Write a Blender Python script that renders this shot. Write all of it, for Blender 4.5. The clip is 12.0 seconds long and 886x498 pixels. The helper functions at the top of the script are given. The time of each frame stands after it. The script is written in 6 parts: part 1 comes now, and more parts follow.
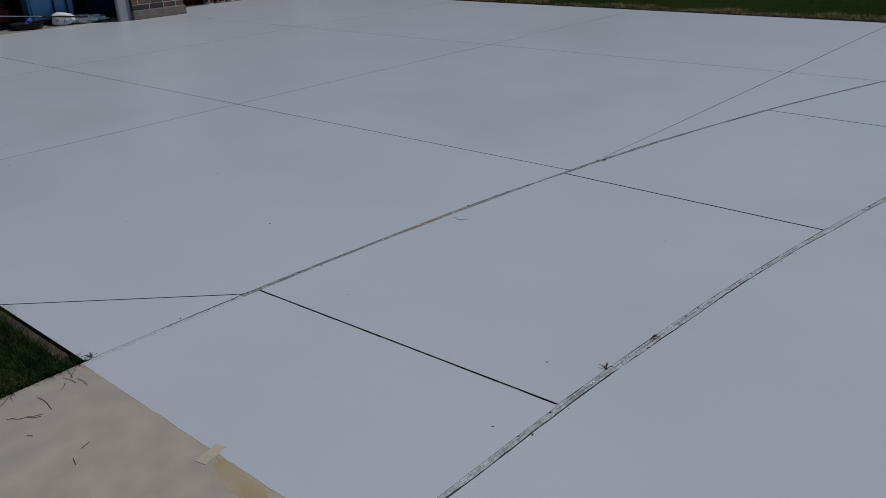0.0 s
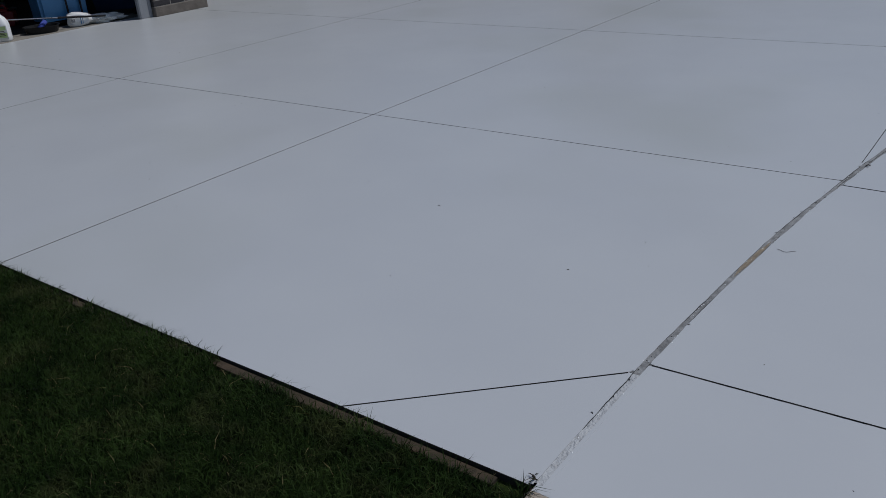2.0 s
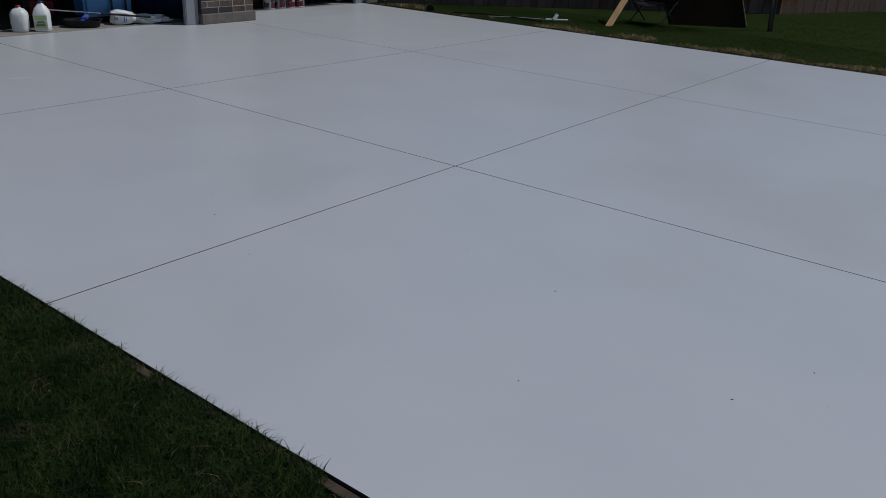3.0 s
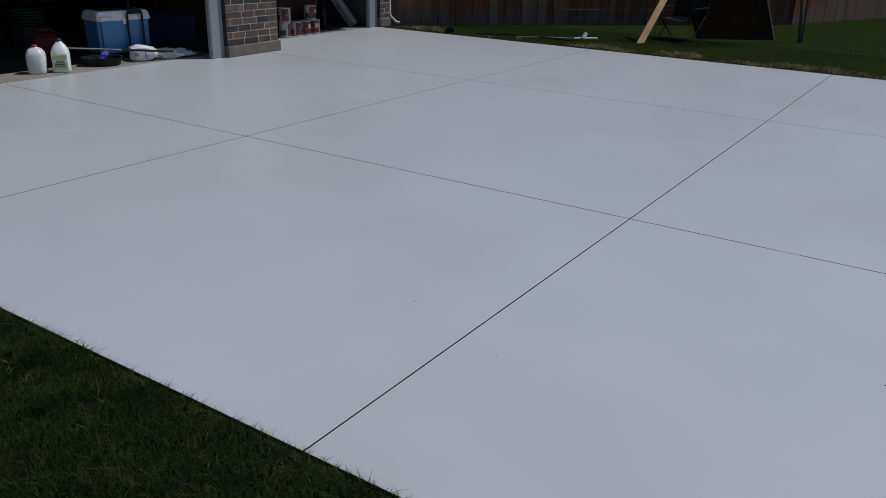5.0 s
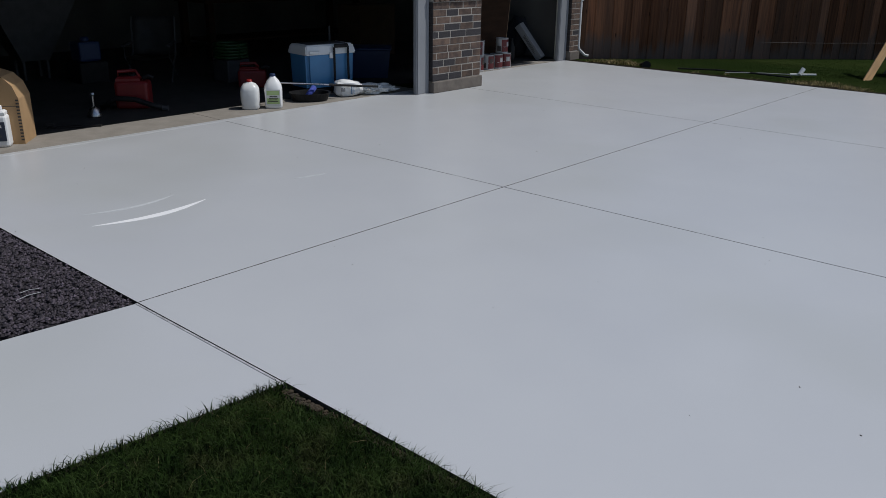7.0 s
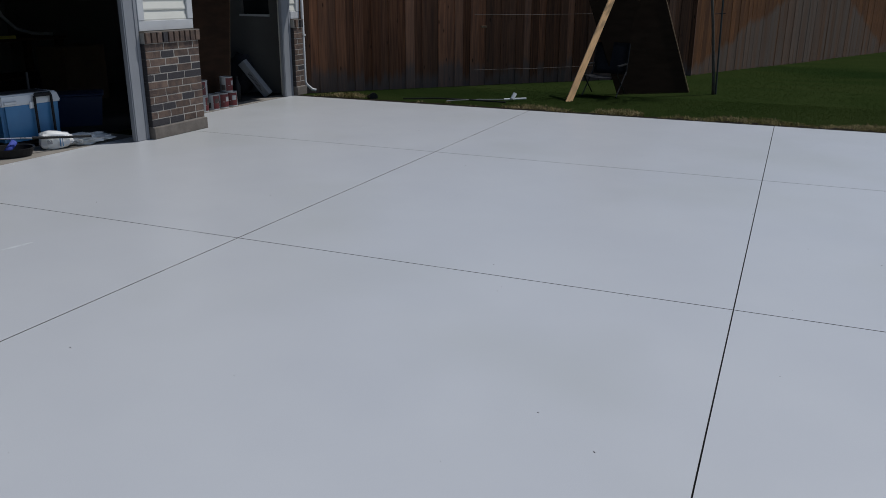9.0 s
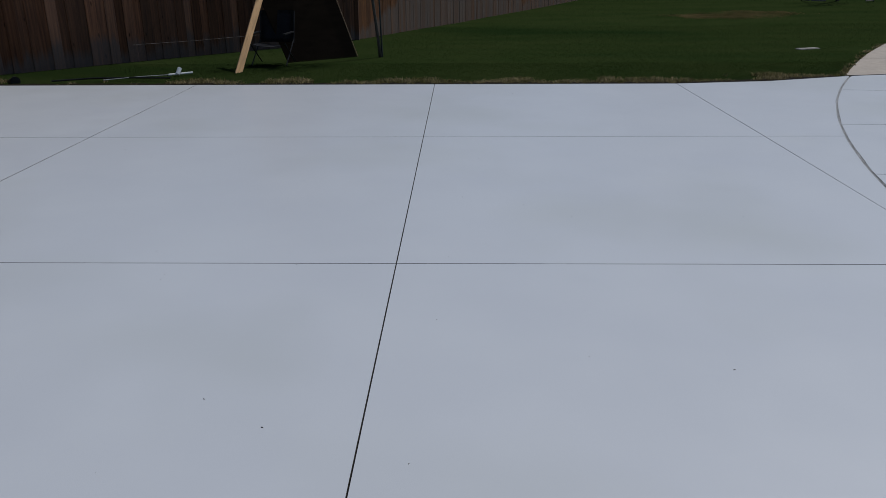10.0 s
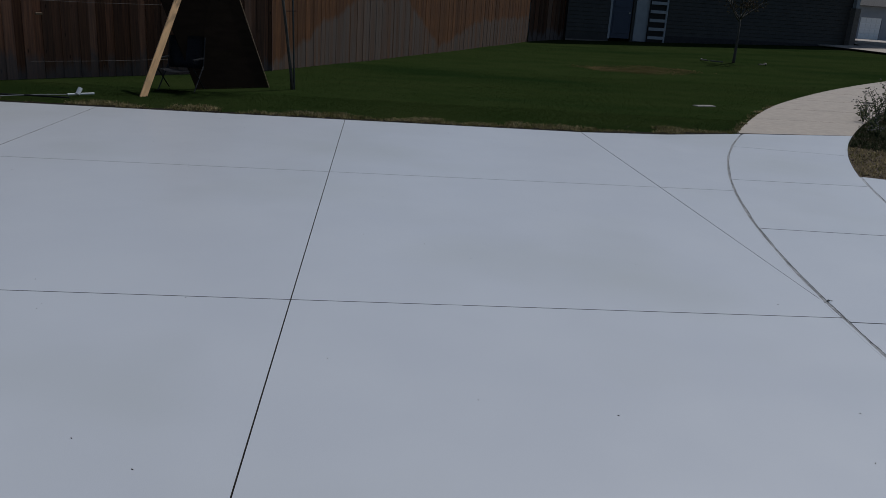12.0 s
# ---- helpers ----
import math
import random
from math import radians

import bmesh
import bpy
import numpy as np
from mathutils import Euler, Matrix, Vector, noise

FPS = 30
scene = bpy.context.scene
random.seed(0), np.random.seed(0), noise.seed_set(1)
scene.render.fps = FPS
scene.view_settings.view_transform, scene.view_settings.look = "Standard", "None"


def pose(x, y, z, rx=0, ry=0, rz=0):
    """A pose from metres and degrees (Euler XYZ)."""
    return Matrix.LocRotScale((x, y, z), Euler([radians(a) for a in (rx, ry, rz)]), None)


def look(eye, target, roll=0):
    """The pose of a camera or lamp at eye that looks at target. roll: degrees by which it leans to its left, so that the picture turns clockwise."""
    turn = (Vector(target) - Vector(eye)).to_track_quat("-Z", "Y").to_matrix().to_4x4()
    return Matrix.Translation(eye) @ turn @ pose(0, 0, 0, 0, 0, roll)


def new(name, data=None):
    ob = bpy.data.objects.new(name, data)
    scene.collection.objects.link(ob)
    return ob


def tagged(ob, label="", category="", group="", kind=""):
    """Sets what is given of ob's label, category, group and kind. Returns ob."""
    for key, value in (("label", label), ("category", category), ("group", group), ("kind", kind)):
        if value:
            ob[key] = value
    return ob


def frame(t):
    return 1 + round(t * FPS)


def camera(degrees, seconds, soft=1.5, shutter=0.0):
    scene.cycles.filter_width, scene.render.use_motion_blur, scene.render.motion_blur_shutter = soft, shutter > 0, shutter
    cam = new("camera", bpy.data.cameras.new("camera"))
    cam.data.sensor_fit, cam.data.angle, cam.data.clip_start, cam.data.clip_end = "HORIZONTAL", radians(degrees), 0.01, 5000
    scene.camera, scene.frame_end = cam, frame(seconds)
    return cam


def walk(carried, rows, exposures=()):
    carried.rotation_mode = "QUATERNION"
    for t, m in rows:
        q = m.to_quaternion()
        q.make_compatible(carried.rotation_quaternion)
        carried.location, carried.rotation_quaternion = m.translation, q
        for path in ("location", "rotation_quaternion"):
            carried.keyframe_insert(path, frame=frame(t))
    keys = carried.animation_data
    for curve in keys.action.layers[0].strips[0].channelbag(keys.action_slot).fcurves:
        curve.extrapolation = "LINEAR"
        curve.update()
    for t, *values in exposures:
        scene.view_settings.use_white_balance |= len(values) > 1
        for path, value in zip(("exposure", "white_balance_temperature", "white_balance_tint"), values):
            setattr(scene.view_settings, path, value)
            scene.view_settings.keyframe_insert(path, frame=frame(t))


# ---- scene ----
cam = camera(57.6, 12.0, 0.6)
PATH = [
    (0, (8.302, -0.932, 1.337), (7.074, 0.439, 0.556), -2.4),
    (0.5, (7.847, -1.103, 1.307), (6.78, 0.345, 0.43), -0.8),
    (1, (7.398, -1.144, 1.351), (6.262, 0.29, 0.542), -4.0),
    (1.5, (7.07, -1.275, 1.368), (6.042, 0.238, 0.561), -1.0),
    (2, (6.729, -1.426, 1.487), (5.615, 0.004, 0.642), -4.3),
    (2.5, (6.331, -1.392, 1.495), (5.285, 0.084, 0.642), -3.7),
    (3, (5.945, -1.309, 1.487), (4.836, 0.164, 0.713), 2.8),
    (3.5, (5.545, -1.398, 1.496), (4.553, 0.159, 0.728), 1.6),
    (3.7, (5.437, -1.435, 1.509), (4.453, 0.113, 0.713), 2.5),
    (5.3, (4.222, -1.506, 1.482), (3.171, 0.037, 0.765), 0.5),
    (5.5, (4.045, -1.521, 1.484), (2.953, -0.001, 0.78), 0.2),
    (6, (3.744, -1.502, 1.454), (2.556, -0.042, 0.779), 0.9),
    (6.5, (3.399, -1.518, 1.455), (2.134, -0.118, 0.79), -0.6),
    (6.7, (3.291, -1.54, 1.453), (2.032, -0.141, 0.775), 0.2),
    (8.3, (2.945, -1.563, 1.501), (1.756, -0.077, 0.885), 1.1),
    (8.5, (3.004, -1.494, 1.518), (1.953, 0.094, 0.908), 1.0),
    (9, (3.163, -1.413, 1.537), (2.418, 0.339, 0.922), 0.3),
    (9.5, (3.27, -1.349, 1.53), (2.935, 0.517, 0.892), 1.3),
    (10, (3.383, -1.343, 1.538), (3.336, 0.535, 0.852), -0.4),
    (10.5, (3.407, -1.33, 1.515), (3.627, 0.518, 0.782), 0.8),
    (11, (3.413, -1.351, 1.526), (3.463, 0.511, 0.797), 2.1),
    (11.5, (3.449, -1.345, 1.546), (3.626, 0.547, 0.922), 4.1),
    (12, (3.451, -1.32, 1.545), (3.624, 0.582, 0.951), 3.8),
]
EXPOSURES = [(0.0, -0.89, 6040, 10), (1.5, -0.87, 6050, 10), (3.0, -0.89, 6060, 10), (3.5, -0.75, 6080, 10), (5.5, -0.64, 6120, 10), (6.0, -0.67, 6170, 10), (6.5, -0.47, 6270, 10), (8.5, -0.43, 6260, 10), (9.0, -0.49, 6220, 10), (9.5, -0.48, 6170, 10), (10.5, -0.79, 6040, 10), (11.0, -0.85, 6040, 10), (12.0, -0.83, 6030, 10)]
walk(cam, [(t, look(eye, target, roll)) for t, eye, target, roll in PATH], EXPOSURES)

# ---- light ----
SUN_DIR = Vector((0.42, 0.47, 1.0)).normalized()
sun_data = bpy.data.lights.new("sun", "SUN")
sun_data.energy, sun_data.angle, sun_data.color = 3.6, radians(0.6), (1.0, 0.96, 0.9)
sun = new("sun", sun_data)
sun.matrix_world = look(SUN_DIR * 40, (0, 0, 0))
world = bpy.data.worlds.new("sky")
scene.world = world
world.use_nodes = True
sky = world.node_tree.nodes.new("ShaderNodeTexSky")
sky.sky_type, sky.sun_disc = "NISHITA", False
sky.sun_elevation = math.asin(SUN_DIR.z)
sky.sun_rotation = math.atan2(SUN_DIR.x, SUN_DIR.y)
world.node_tree.links.new(sky.outputs[0], world.node_tree.nodes["Background"].inputs[0])
world.node_tree.nodes["Background"].inputs[1].default_value = 0.09


# ---- materials ----
def mat(name, c1, c2=None, scale=6.0, rough=0.6, metal=0.0, bump=0.15, bscale=60.0, c3=None, scale3=1.2, amount3=0.5,
        per_object=0.0, per_island=0.0, coat=0.0, world_space=False, stretch=(1, 1, 1), spread=0.12, spec=0.5):
    """A procedural surface: two colours mixed by noise, a third in larger patches, relief and a roughness that varies."""
    m = bpy.data.materials.new(name)
    m.use_nodes = True
    nt = m.node_tree
    n, l = nt.nodes, nt.links
    b = n["Principled BSDF"]
    b.inputs["Metallic"].default_value = metal
    b.inputs["Coat Weight"].default_value = coat
    b.inputs["Coat Roughness"].default_value = 0.25
    b.inputs["Specular IOR Level"].default_value = spec
    tc = n.new("ShaderNodeNewGeometry") if world_space else n.new("ShaderNodeTexCoord")
    src = tc.outputs["Position"] if world_space else tc.outputs["Object"]
    mp = n.new("ShaderNodeMapping")
    mp.inputs["Scale"].default_value = stretch
    l.new(src, mp.inputs[0])

    def noise_node(s, detail=5.0):
        k = n.new("ShaderNodeTexNoise")
        k.inputs["Scale"].default_value = s
        k.inputs["Detail"].default_value = detail
        l.new(mp.outputs[0], k.inputs["Vector"])
        return k
    c2 = c2 or tuple(v * 0.8 for v in c1)
    n1 = noise_node(scale)
    mix = n.new("ShaderNodeMix")
    mix.data_type = "RGBA"
    mix.inputs[6].default_value, mix.inputs[7].default_value = (*c1, 1), (*c2, 1)
    r1 = n.new("ShaderNodeMapRange")
    r1.inputs[1].default_value, r1.inputs[2].default_value = 0.35, 0.65
    l.new(n1.outputs["Fac"], r1.inputs[0])
    l.new(r1.outputs[0], mix.inputs[0])
    out = mix.outputs[2]
    if c3:
        n3 = noise_node(scale3, 3.0)
        r3 = n.new("ShaderNodeMapRange")
        r3.inputs[1].default_value, r3.inputs[2].default_value, r3.inputs[4].default_value = 0.5, 0.72, amount3
        l.new(n3.outputs["Fac"], r3.inputs[0])
        mx = n.new("ShaderNodeMix")
        mx.data_type = "RGBA"
        mx.inputs[7].default_value = (*c3, 1)
        l.new(r3.outputs[0], mx.inputs[0])
        l.new(out, mx.inputs[6])
        out = mx.outputs[2]
    if per_object or per_island:
        rnd = n.new("ShaderNodeObjectInfo").outputs["Random"] if per_object else n.new("ShaderNodeNewGeometry").outputs["Random Per Island"]
        k = per_object or per_island
        rr = n.new("ShaderNodeMapRange")
        rr.inputs[3].default_value, rr.inputs[4].default_value = 1 - k, 1 + k
        l.new(rnd, rr.inputs[0])
        hs = n.new("ShaderNodeHueSaturation")
        l.new(rr.outputs[0], hs.inputs["Value"])
        l.new(out, hs.inputs["Color"])
        out = hs.outputs[0]
    l.new(out, b.inputs["Base Color"])
    nr = noise_node(scale * 2.3)
    rr = n.new("ShaderNodeMapRange")
    rr.inputs[3].default_value, rr.inputs[4].default_value = max(0.03, rough - spread), min(1, rough + spread)
    l.new(nr.outputs["Fac"], rr.inputs[0])
    l.new(rr.outputs[0], b.inputs["Roughness"])
    if bump:
        nb = noise_node(bscale, 4.0)
        bp = n.new("ShaderNodeBump")
        bp.inputs["Strength"].default_value, bp.inputs["Distance"].default_value = bump, 0.01
        l.new(nb.outputs["Fac"], bp.inputs["Height"])
        l.new(bp.outputs[0], b.inputs["Normal"])
    return m


PAINT = mat("pale_grey_floor_paint", (0.5016, 0.5168, 0.5358), (0.4826, 0.4978, 0.5206), 1.3, 0.34, bump=0.05, bscale=240, c3=(0.4256, 0.4408, 0.4317),
            scale3=0.45, amount3=0.65, world_space=True, spread=0.06)
BARE = mat("bare_concrete", (0.395, 0.335, 0.272), (0.335, 0.285, 0.232), 9, 0.85, bump=0.10, bscale=320, c3=(0.304, 0.266, 0.2204), scale3=2.2,
           amount3=0.6, world_space=True)
APRON = mat("grey_concrete", (0.2736, 0.2508, 0.2204), (0.228, 0.209, 0.1824), 7, 0.85, bump=0.25, bscale=160, world_space=True)
JOINT_DARK = mat("dark_joint_filler", (0.018, 0.018, 0.019), (0.03, 0.03, 0.03), 30, 0.9, world_space=True)
JOINT_MIX = mat("part_painted_joint", (0.012, 0.012, 0.013), (0.03, 0.03, 0.033), 3.0, 0.8, world_space=True, bump=0)
JOINT_PALE = mat("painted_over_joint", (0.40, 0.41, 0.43), (0.10, 0.10, 0.105), 2.2, 0.8, world_space=True, bump=0)
FILLER = mat("cracked_painted_filler", (0.304, 0.3078, 0.3116), (0.1748, 0.1748, 0.1748), 30, 0.7, bump=0.9, bscale=70, c3=(0.1064, 0.1026, 0.0988),
             scale3=9.0, amount3=0.8, world_space=True)
FILLER_PALE = mat("painted_joint_filler", (0.50, 0.515, 0.53), (0.36, 0.365, 0.37), 42, 0.6, bump=0.9, bscale=90, c3=(0.20, 0.195, 0.19),
                  scale3=16.0, amount3=0.75, world_space=True)
THICK_PAINT = mat("lumpy_floor_paint", (0.50, 0.515, 0.53), (0.43, 0.44, 0.455), 30, 0.5, bump=1.0, bscale=80, c3=(0.22, 0.21, 0.20), scale3=22.0, amount3=0.4, world_space=True)
OLD_FILLER = mat("old_tan_filler", (0.33, 0.265, 0.18), (0.20, 0.165, 0.125), 40, 0.85, bump=0.9, bscale=80, c3=(0.10, 0.085, 0.07), scale3=25.0, amount3=0.7, world_space=True)
SLAB_SIDE = mat("dirty_slab_side", (0.042, 0.037, 0.031), (0.065, 0.057, 0.047), 20, 0.95, world_space=True, spec=0.1)
# dark tone paints shade on the piers' sides; also colours the house footing
DARK_BRICK = mat("shade_brick_and_footing", (0.0266, 0.02432, 0.02584), (0.038, 0.0342, 0.0342), 14, 0.9, bump=0.5, bscale=90)
SOIL = mat("lawn_sward", (0.01974, 0.03192, 0.00882), (0.02604, 0.03738, 0.01134), 0.9, 0.95, bump=0.25, bscale=60, c3=(0.00966, 0.02226, 0.006048), scale3=0.22,
           amount3=0.95, world_space=True, spec=0.0, stretch=(0.7, 1.6, 1))
GRASS = mat("green_grass", (0.012, 0.026, 0.006), (0.030, 0.052, 0.013), 5.0, 0.5, bump=0, per_island=0.85, c3=(0.066, 0.070, 0.028), scale3=6.0,
            amount3=0.6, world_space=True, spec=0.05)
FAR_GRASS = mat("lawn_grass", (0.03525, 0.057, 0.01575), (0.0465, 0.06675, 0.02025), 0.9, 0.6, bump=0, per_island=0.03, c3=(0.01725, 0.03975, 0.0108), scale3=0.22,
                amount3=0.95, world_space=True, spec=0.0, stretch=(0.7, 1.6, 1))
VERGE = mat("verge_grass", (0.05, 0.062, 0.022), (0.026, 0.042, 0.013), 3.0, 0.7, bump=0, per_island=0.6, c3=(0.11, 0.085, 0.045), scale3=2.0, amount3=0.7, world_space=True, spec=0.05)
WORN = mat("worn_lawn", (0.27, 0.195, 0.10), (0.09, 0.09, 0.036), 1.4, 0.9, bump=0, per_island=0.12, world_space=True, spec=0.0)
DRY_GRASS = mat("dry_grass", (0.36, 0.29, 0.16), (0.13, 0.12, 0.045), 4.0, 0.7, bump=0, per_island=0.5, world_space=True, spec=0.0)
GRAVEL = mat("dark_lava_gravel", (0.0798, 0.0646, 0.08208), (0.0342, 0.02888, 0.03496), 25, 0.85, bump=0.5, bscale=120, per_island=0.6, world_space=True)
GRAVEL_BED = mat("dark_gravel_bed", (0.01672, 0.01444, 0.01748), (0.0266, 0.0228, 0.02736), 60, 0.95, bump=0.8, bscale=90, world_space=True)
DRY_SOIL = mat("dry_crumbly_soil", (0.125, 0.092, 0.062), (0.06, 0.045, 0.031), 9, 0.95, bump=1.0, bscale=28, world_space=True, spec=0.1)
DARK_STAKE = mat("dark_green_stake", (0.035, 0.04, 0.035), (0.025, 0.028, 0.026), 10, 0.6)
ASPHALT = mat("asphalt", (0.038, 0.038, 0.038), (0.0266, 0.0266, 0.02736), 20, 0.9, bump=0.5, bscale=100, world_space=True)
DARK_SOIL = mat("dark_edge_soil", (0.0121, 0.0099, 0.00715), (0.022, 0.0176, 0.0121), 16, 0.95, bump=0.8, bscale=40, world_space=True, spec=0.05)
MULCH = mat("dry_mulch", (0.0646, 0.04408, 0.0266), (0.0342, 0.02584, 0.0152), 18, 0.95, bump=0.9, bscale=30, world_space=True)

def cedar_material(name, shade):
    """Rough brown cedar: each picket its own tone and grain, knots, and a greyed foot of uneven height."""
    m = mat(name, tuple(v * shade for v in (0.30, 0.13, 0.067)), tuple(v * shade for v in (0.145, 0.067, 0.041)), 1.0, 0.88, bump=0.5, bscale=3.0, spec=0.1)
    n, l = m.node_tree.nodes, m.node_tree.links
    b = n["Principled BSDF"]
    mp = next(k for k in n if k.type == "MAPPING")
    mp.inputs["Scale"].default_value = (38, 38, 1.5)
    info, tc = n.new("ShaderNodeObjectInfo"), next(k for k in n if k.type == "TEX_COORD")
    shift = n.new("ShaderNodeVectorMath")
    shift.operation = "MULTIPLY_ADD"
    shift.inputs[1].default_value = (900, 700, 60)
    l.new(info.outputs["Random"], shift.inputs[0])
    l.new(tc.outputs["Object"], shift.inputs[2])
    l.new(shift.outputs[0], mp.inputs[0])

    def calc(kind, *values):
        k = n.new("ShaderNodeMath")
        k.operation = kind
        for socket, v in zip(k.inputs, values):
            if isinstance(v, (int, float)):
                socket.default_value = v
            else:
                l.new(v, socket)
        return k.outputs[0]

    def blend(f, p, q):
        k = n.new("ShaderNodeMix")
        k.data_type = "RGBA"
        l.new(f, k.inputs[0])
        for socket, v in ((k.inputs[6], p), (k.inputs[7], q)):
            if isinstance(v, tuple):
                socket.default_value = (*v, 1)
            else:
                l.new(v, socket)
        return k.outputs[2]
    rnd = info.outputs["Random"]
    tone = calc("FRACT", calc("MULTIPLY", rnd, 7.31))
    col = blend(calc("MULTIPLY", calc("FRACT", calc("MULTIPLY", rnd, 23.7)), 0.38), b.inputs["Base Color"].links[0].from_socket, (0.15, 0.115, 0.09))
    hs = n.new("ShaderNodeHueSaturation")
    l.new(col, hs.inputs["Color"])
    l.new(calc("MULTIPLY_ADD", calc("POWER", tone, 1.6), 1.05, 0.52), hs.inputs["Value"])
    # knots
    spots = n.new("ShaderNodeTexVoronoi")
    spots.inputs["Scale"].default_value = 1.0
    squash = n.new("ShaderNodeMapping")
    squash.inputs["Scale"].default_value = (9, 9, 2.6)
    l.new(shift.outputs[0], squash.inputs[0])
    l.new(squash.outputs[0], spots.inputs["Vector"])
    near = n.new("ShaderNodeMapRange")
    near.inputs[1].default_value, near.inputs[2].default_value, near.inputs[3].default_value, near.inputs[4].default_value = 0.05, 0.12, 0.8, 0.0
    l.new(spots.outputs["Distance"], near.inputs[0])
    col = blend(near.outputs[0], hs.outputs[0], (0.02, 0.012, 0.009))
    # greyed foot
    sep = n.new("ShaderNodeSeparateXYZ")
    l.new(tc.outputs["Object"], sep.inputs[0])
    mottle = n.new("ShaderNodeTexNoise")
    mottle.inputs["Scale"].default_value, mottle.inputs["Detail"].default_value = 0.35, 4.0
    l.new(mp.outputs[0], mottle.inputs["Vector"])
    top = calc("MULTIPLY_ADD", tone, 0.32, calc("MULTIPLY_ADD", mottle.outputs["Fac"], 0.35, 0.02))
    foot = n.new("ShaderNodeMapRange")
    foot.inputs[1].default_value, foot.inputs[2].default_value, foot.inputs[4].default_value = -0.02, 0.14, 0.62
    l.new(calc("SUBTRACT", top, sep.outputs["Z"]), foot.inputs[0])
    l.new(blend(foot.outputs[0], col, (0.115, 0.107, 0.103)), b.inputs["Base Color"])
    return m


FENCE = cedar_material("weathered_cedar", 1.0)
# cedar darkened to paint in the house's shadow on the fence return
SHADED_FENCE = cedar_material("shaded_cedar", 0.36)
PINE = mat("raw_pine", (0.88, 0.52, 0.235), (0.78, 0.44, 0.19), 3, 0.65, bump=0.15, bscale=40, c3=(0.40, 0.22, 0.10), scale3=9, amount3=0.3, stretch=(5, 5, 0.6))
PLY = mat("dark_plywood", (0.02584, 0.01672, 0.01064), (0.019, 0.01216, 0.0076), 3, 0.95, bump=0.1, spec=0.05, stretch=(1, 1, 4))
PLY_EDGE = mat("plywood_edge", (0.228, 0.152, 0.0836), (0.1672, 0.1064, 0.0608), 20, 0.8)
BROWN_PLY = mat("brown_plywood", (0.038, 0.02052, 0.01216), (0.02584, 0.01444, 0.00912), 3, 0.9, spec=0.1, bump=0.1, stretch=(1, 1, 4))
MORTAR = mat("mortar", (0.3864, 0.3615, 0.3241), (0.3241, 0.2991, 0.268), 30, 0.95, bump=0.4, bscale=150, world_space=True)
STONE = mat("stone_ledge", (0.1672, 0.1444, 0.1254), (0.1216, 0.1064, 0.0912), 12, 0.9, bump=0.5, bscale=60, world_space=True)
TRIM = mat("white_trim_paint", (0.54, 0.55, 0.56), (0.49, 0.50, 0.51), 4, 0.45, bump=0.03)
# grey that puts shade into the colour of the white door casings
CASING = mat("shade_grey_casing", (0.255, 0.265, 0.285), (0.23, 0.24, 0.26), 4, 0.45, bump=0.04)
SIDING = mat("cream_vinyl_siding", (0.72, 0.71, 0.64), (0.66, 0.65, 0.585), 3, 0.5, bump=0.05)
# floor colour darkened to hold the garage's shade
GARAGE_FLOOR = mat("darkened_garage_slab", (0.034, 0.032, 0.030), (0.022, 0.021, 0.02), 3, 0.8, bump=0.1, world_space=True)
# white dimmed to put the house front's shade into its trim; reused elsewhere
FAR_TRIM = mat("dimmed_white_trim", (0.3192, 0.3268, 0.342), (0.2736, 0.2812, 0.2964), 4, 0.5)
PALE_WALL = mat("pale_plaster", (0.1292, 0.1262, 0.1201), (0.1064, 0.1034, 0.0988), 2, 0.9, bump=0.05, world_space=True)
# wall tone lowered to carry the shade of the interior
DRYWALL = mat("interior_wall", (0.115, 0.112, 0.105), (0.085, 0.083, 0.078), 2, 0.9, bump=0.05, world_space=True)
ROOF = mat("roof_shingle", (0.0836, 0.076, 0.0684), (0.0532, 0.0494, 0.0456), 12, 0.95, bump=0.6, bscale=30, world_space=True)
BARK = mat("sapling_bark", (0.0988, 0.0836, 0.0646), (0.0532, 0.0456, 0.0342), 20, 0.9, bump=0.6, bscale=50, stretch=(4, 4, 1))
LEAF = mat("tree_leaf", (0.038, 0.0646, 0.0152), (0.0266, 0.0456, 0.0114), 6, 0.6, bump=0, per_island=0.4, spec=0.0)
LEAF_RED = mat("dull_red_leaf", (0.0532, 0.0342, 0.0228), (0.038, 0.038, 0.01672), 6, 0.6, bump=0, per_island=0.4, spec=0.0)
BLACK = mat("black_plastic", (0.0152, 0.0152, 0.01596), (0.0228, 0.0228, 0.02356), 12, 0.45, bump=0.05, spec=0.15)
BLACK_CLOTH = mat("black_fabric", (0.0152, 0.01596, 0.02128), (0.0228, 0.02356, 0.0304), 40, 0.9, bump=0.3, bscale=300)
BLUE = mat("blue_plastic", (0.075, 0.25, 0.48), (0.065, 0.22, 0.44), 6, 0.4, bump=0.05)
DEEP_BLUE = mat("deep_blue_plastic", (0.0076, 0.0266, 0.0912), (0.00912, 0.0304, 0.0988), 6, 0.45, bump=0.05)
WHITE = mat("white_plastic", (0.83, 0.84, 0.84), (0.78, 0.79, 0.79), 6, 0.4, bump=0.03)
MILKY = mat("milky_plastic", (0.76, 0.77, 0.76), (0.68, 0.69, 0.69), 9, 0.35, bump=0.05)
RED = mat("red_plastic", (0.33, 0.016, 0.014), (0.27, 0.014, 0.012), 6, 0.4, bump=0.05)
LABEL_GREEN = mat("label_green", (0.48, 0.62, 0.27), (0.43, 0.56, 0.22), 20, 0.5, bump=0)
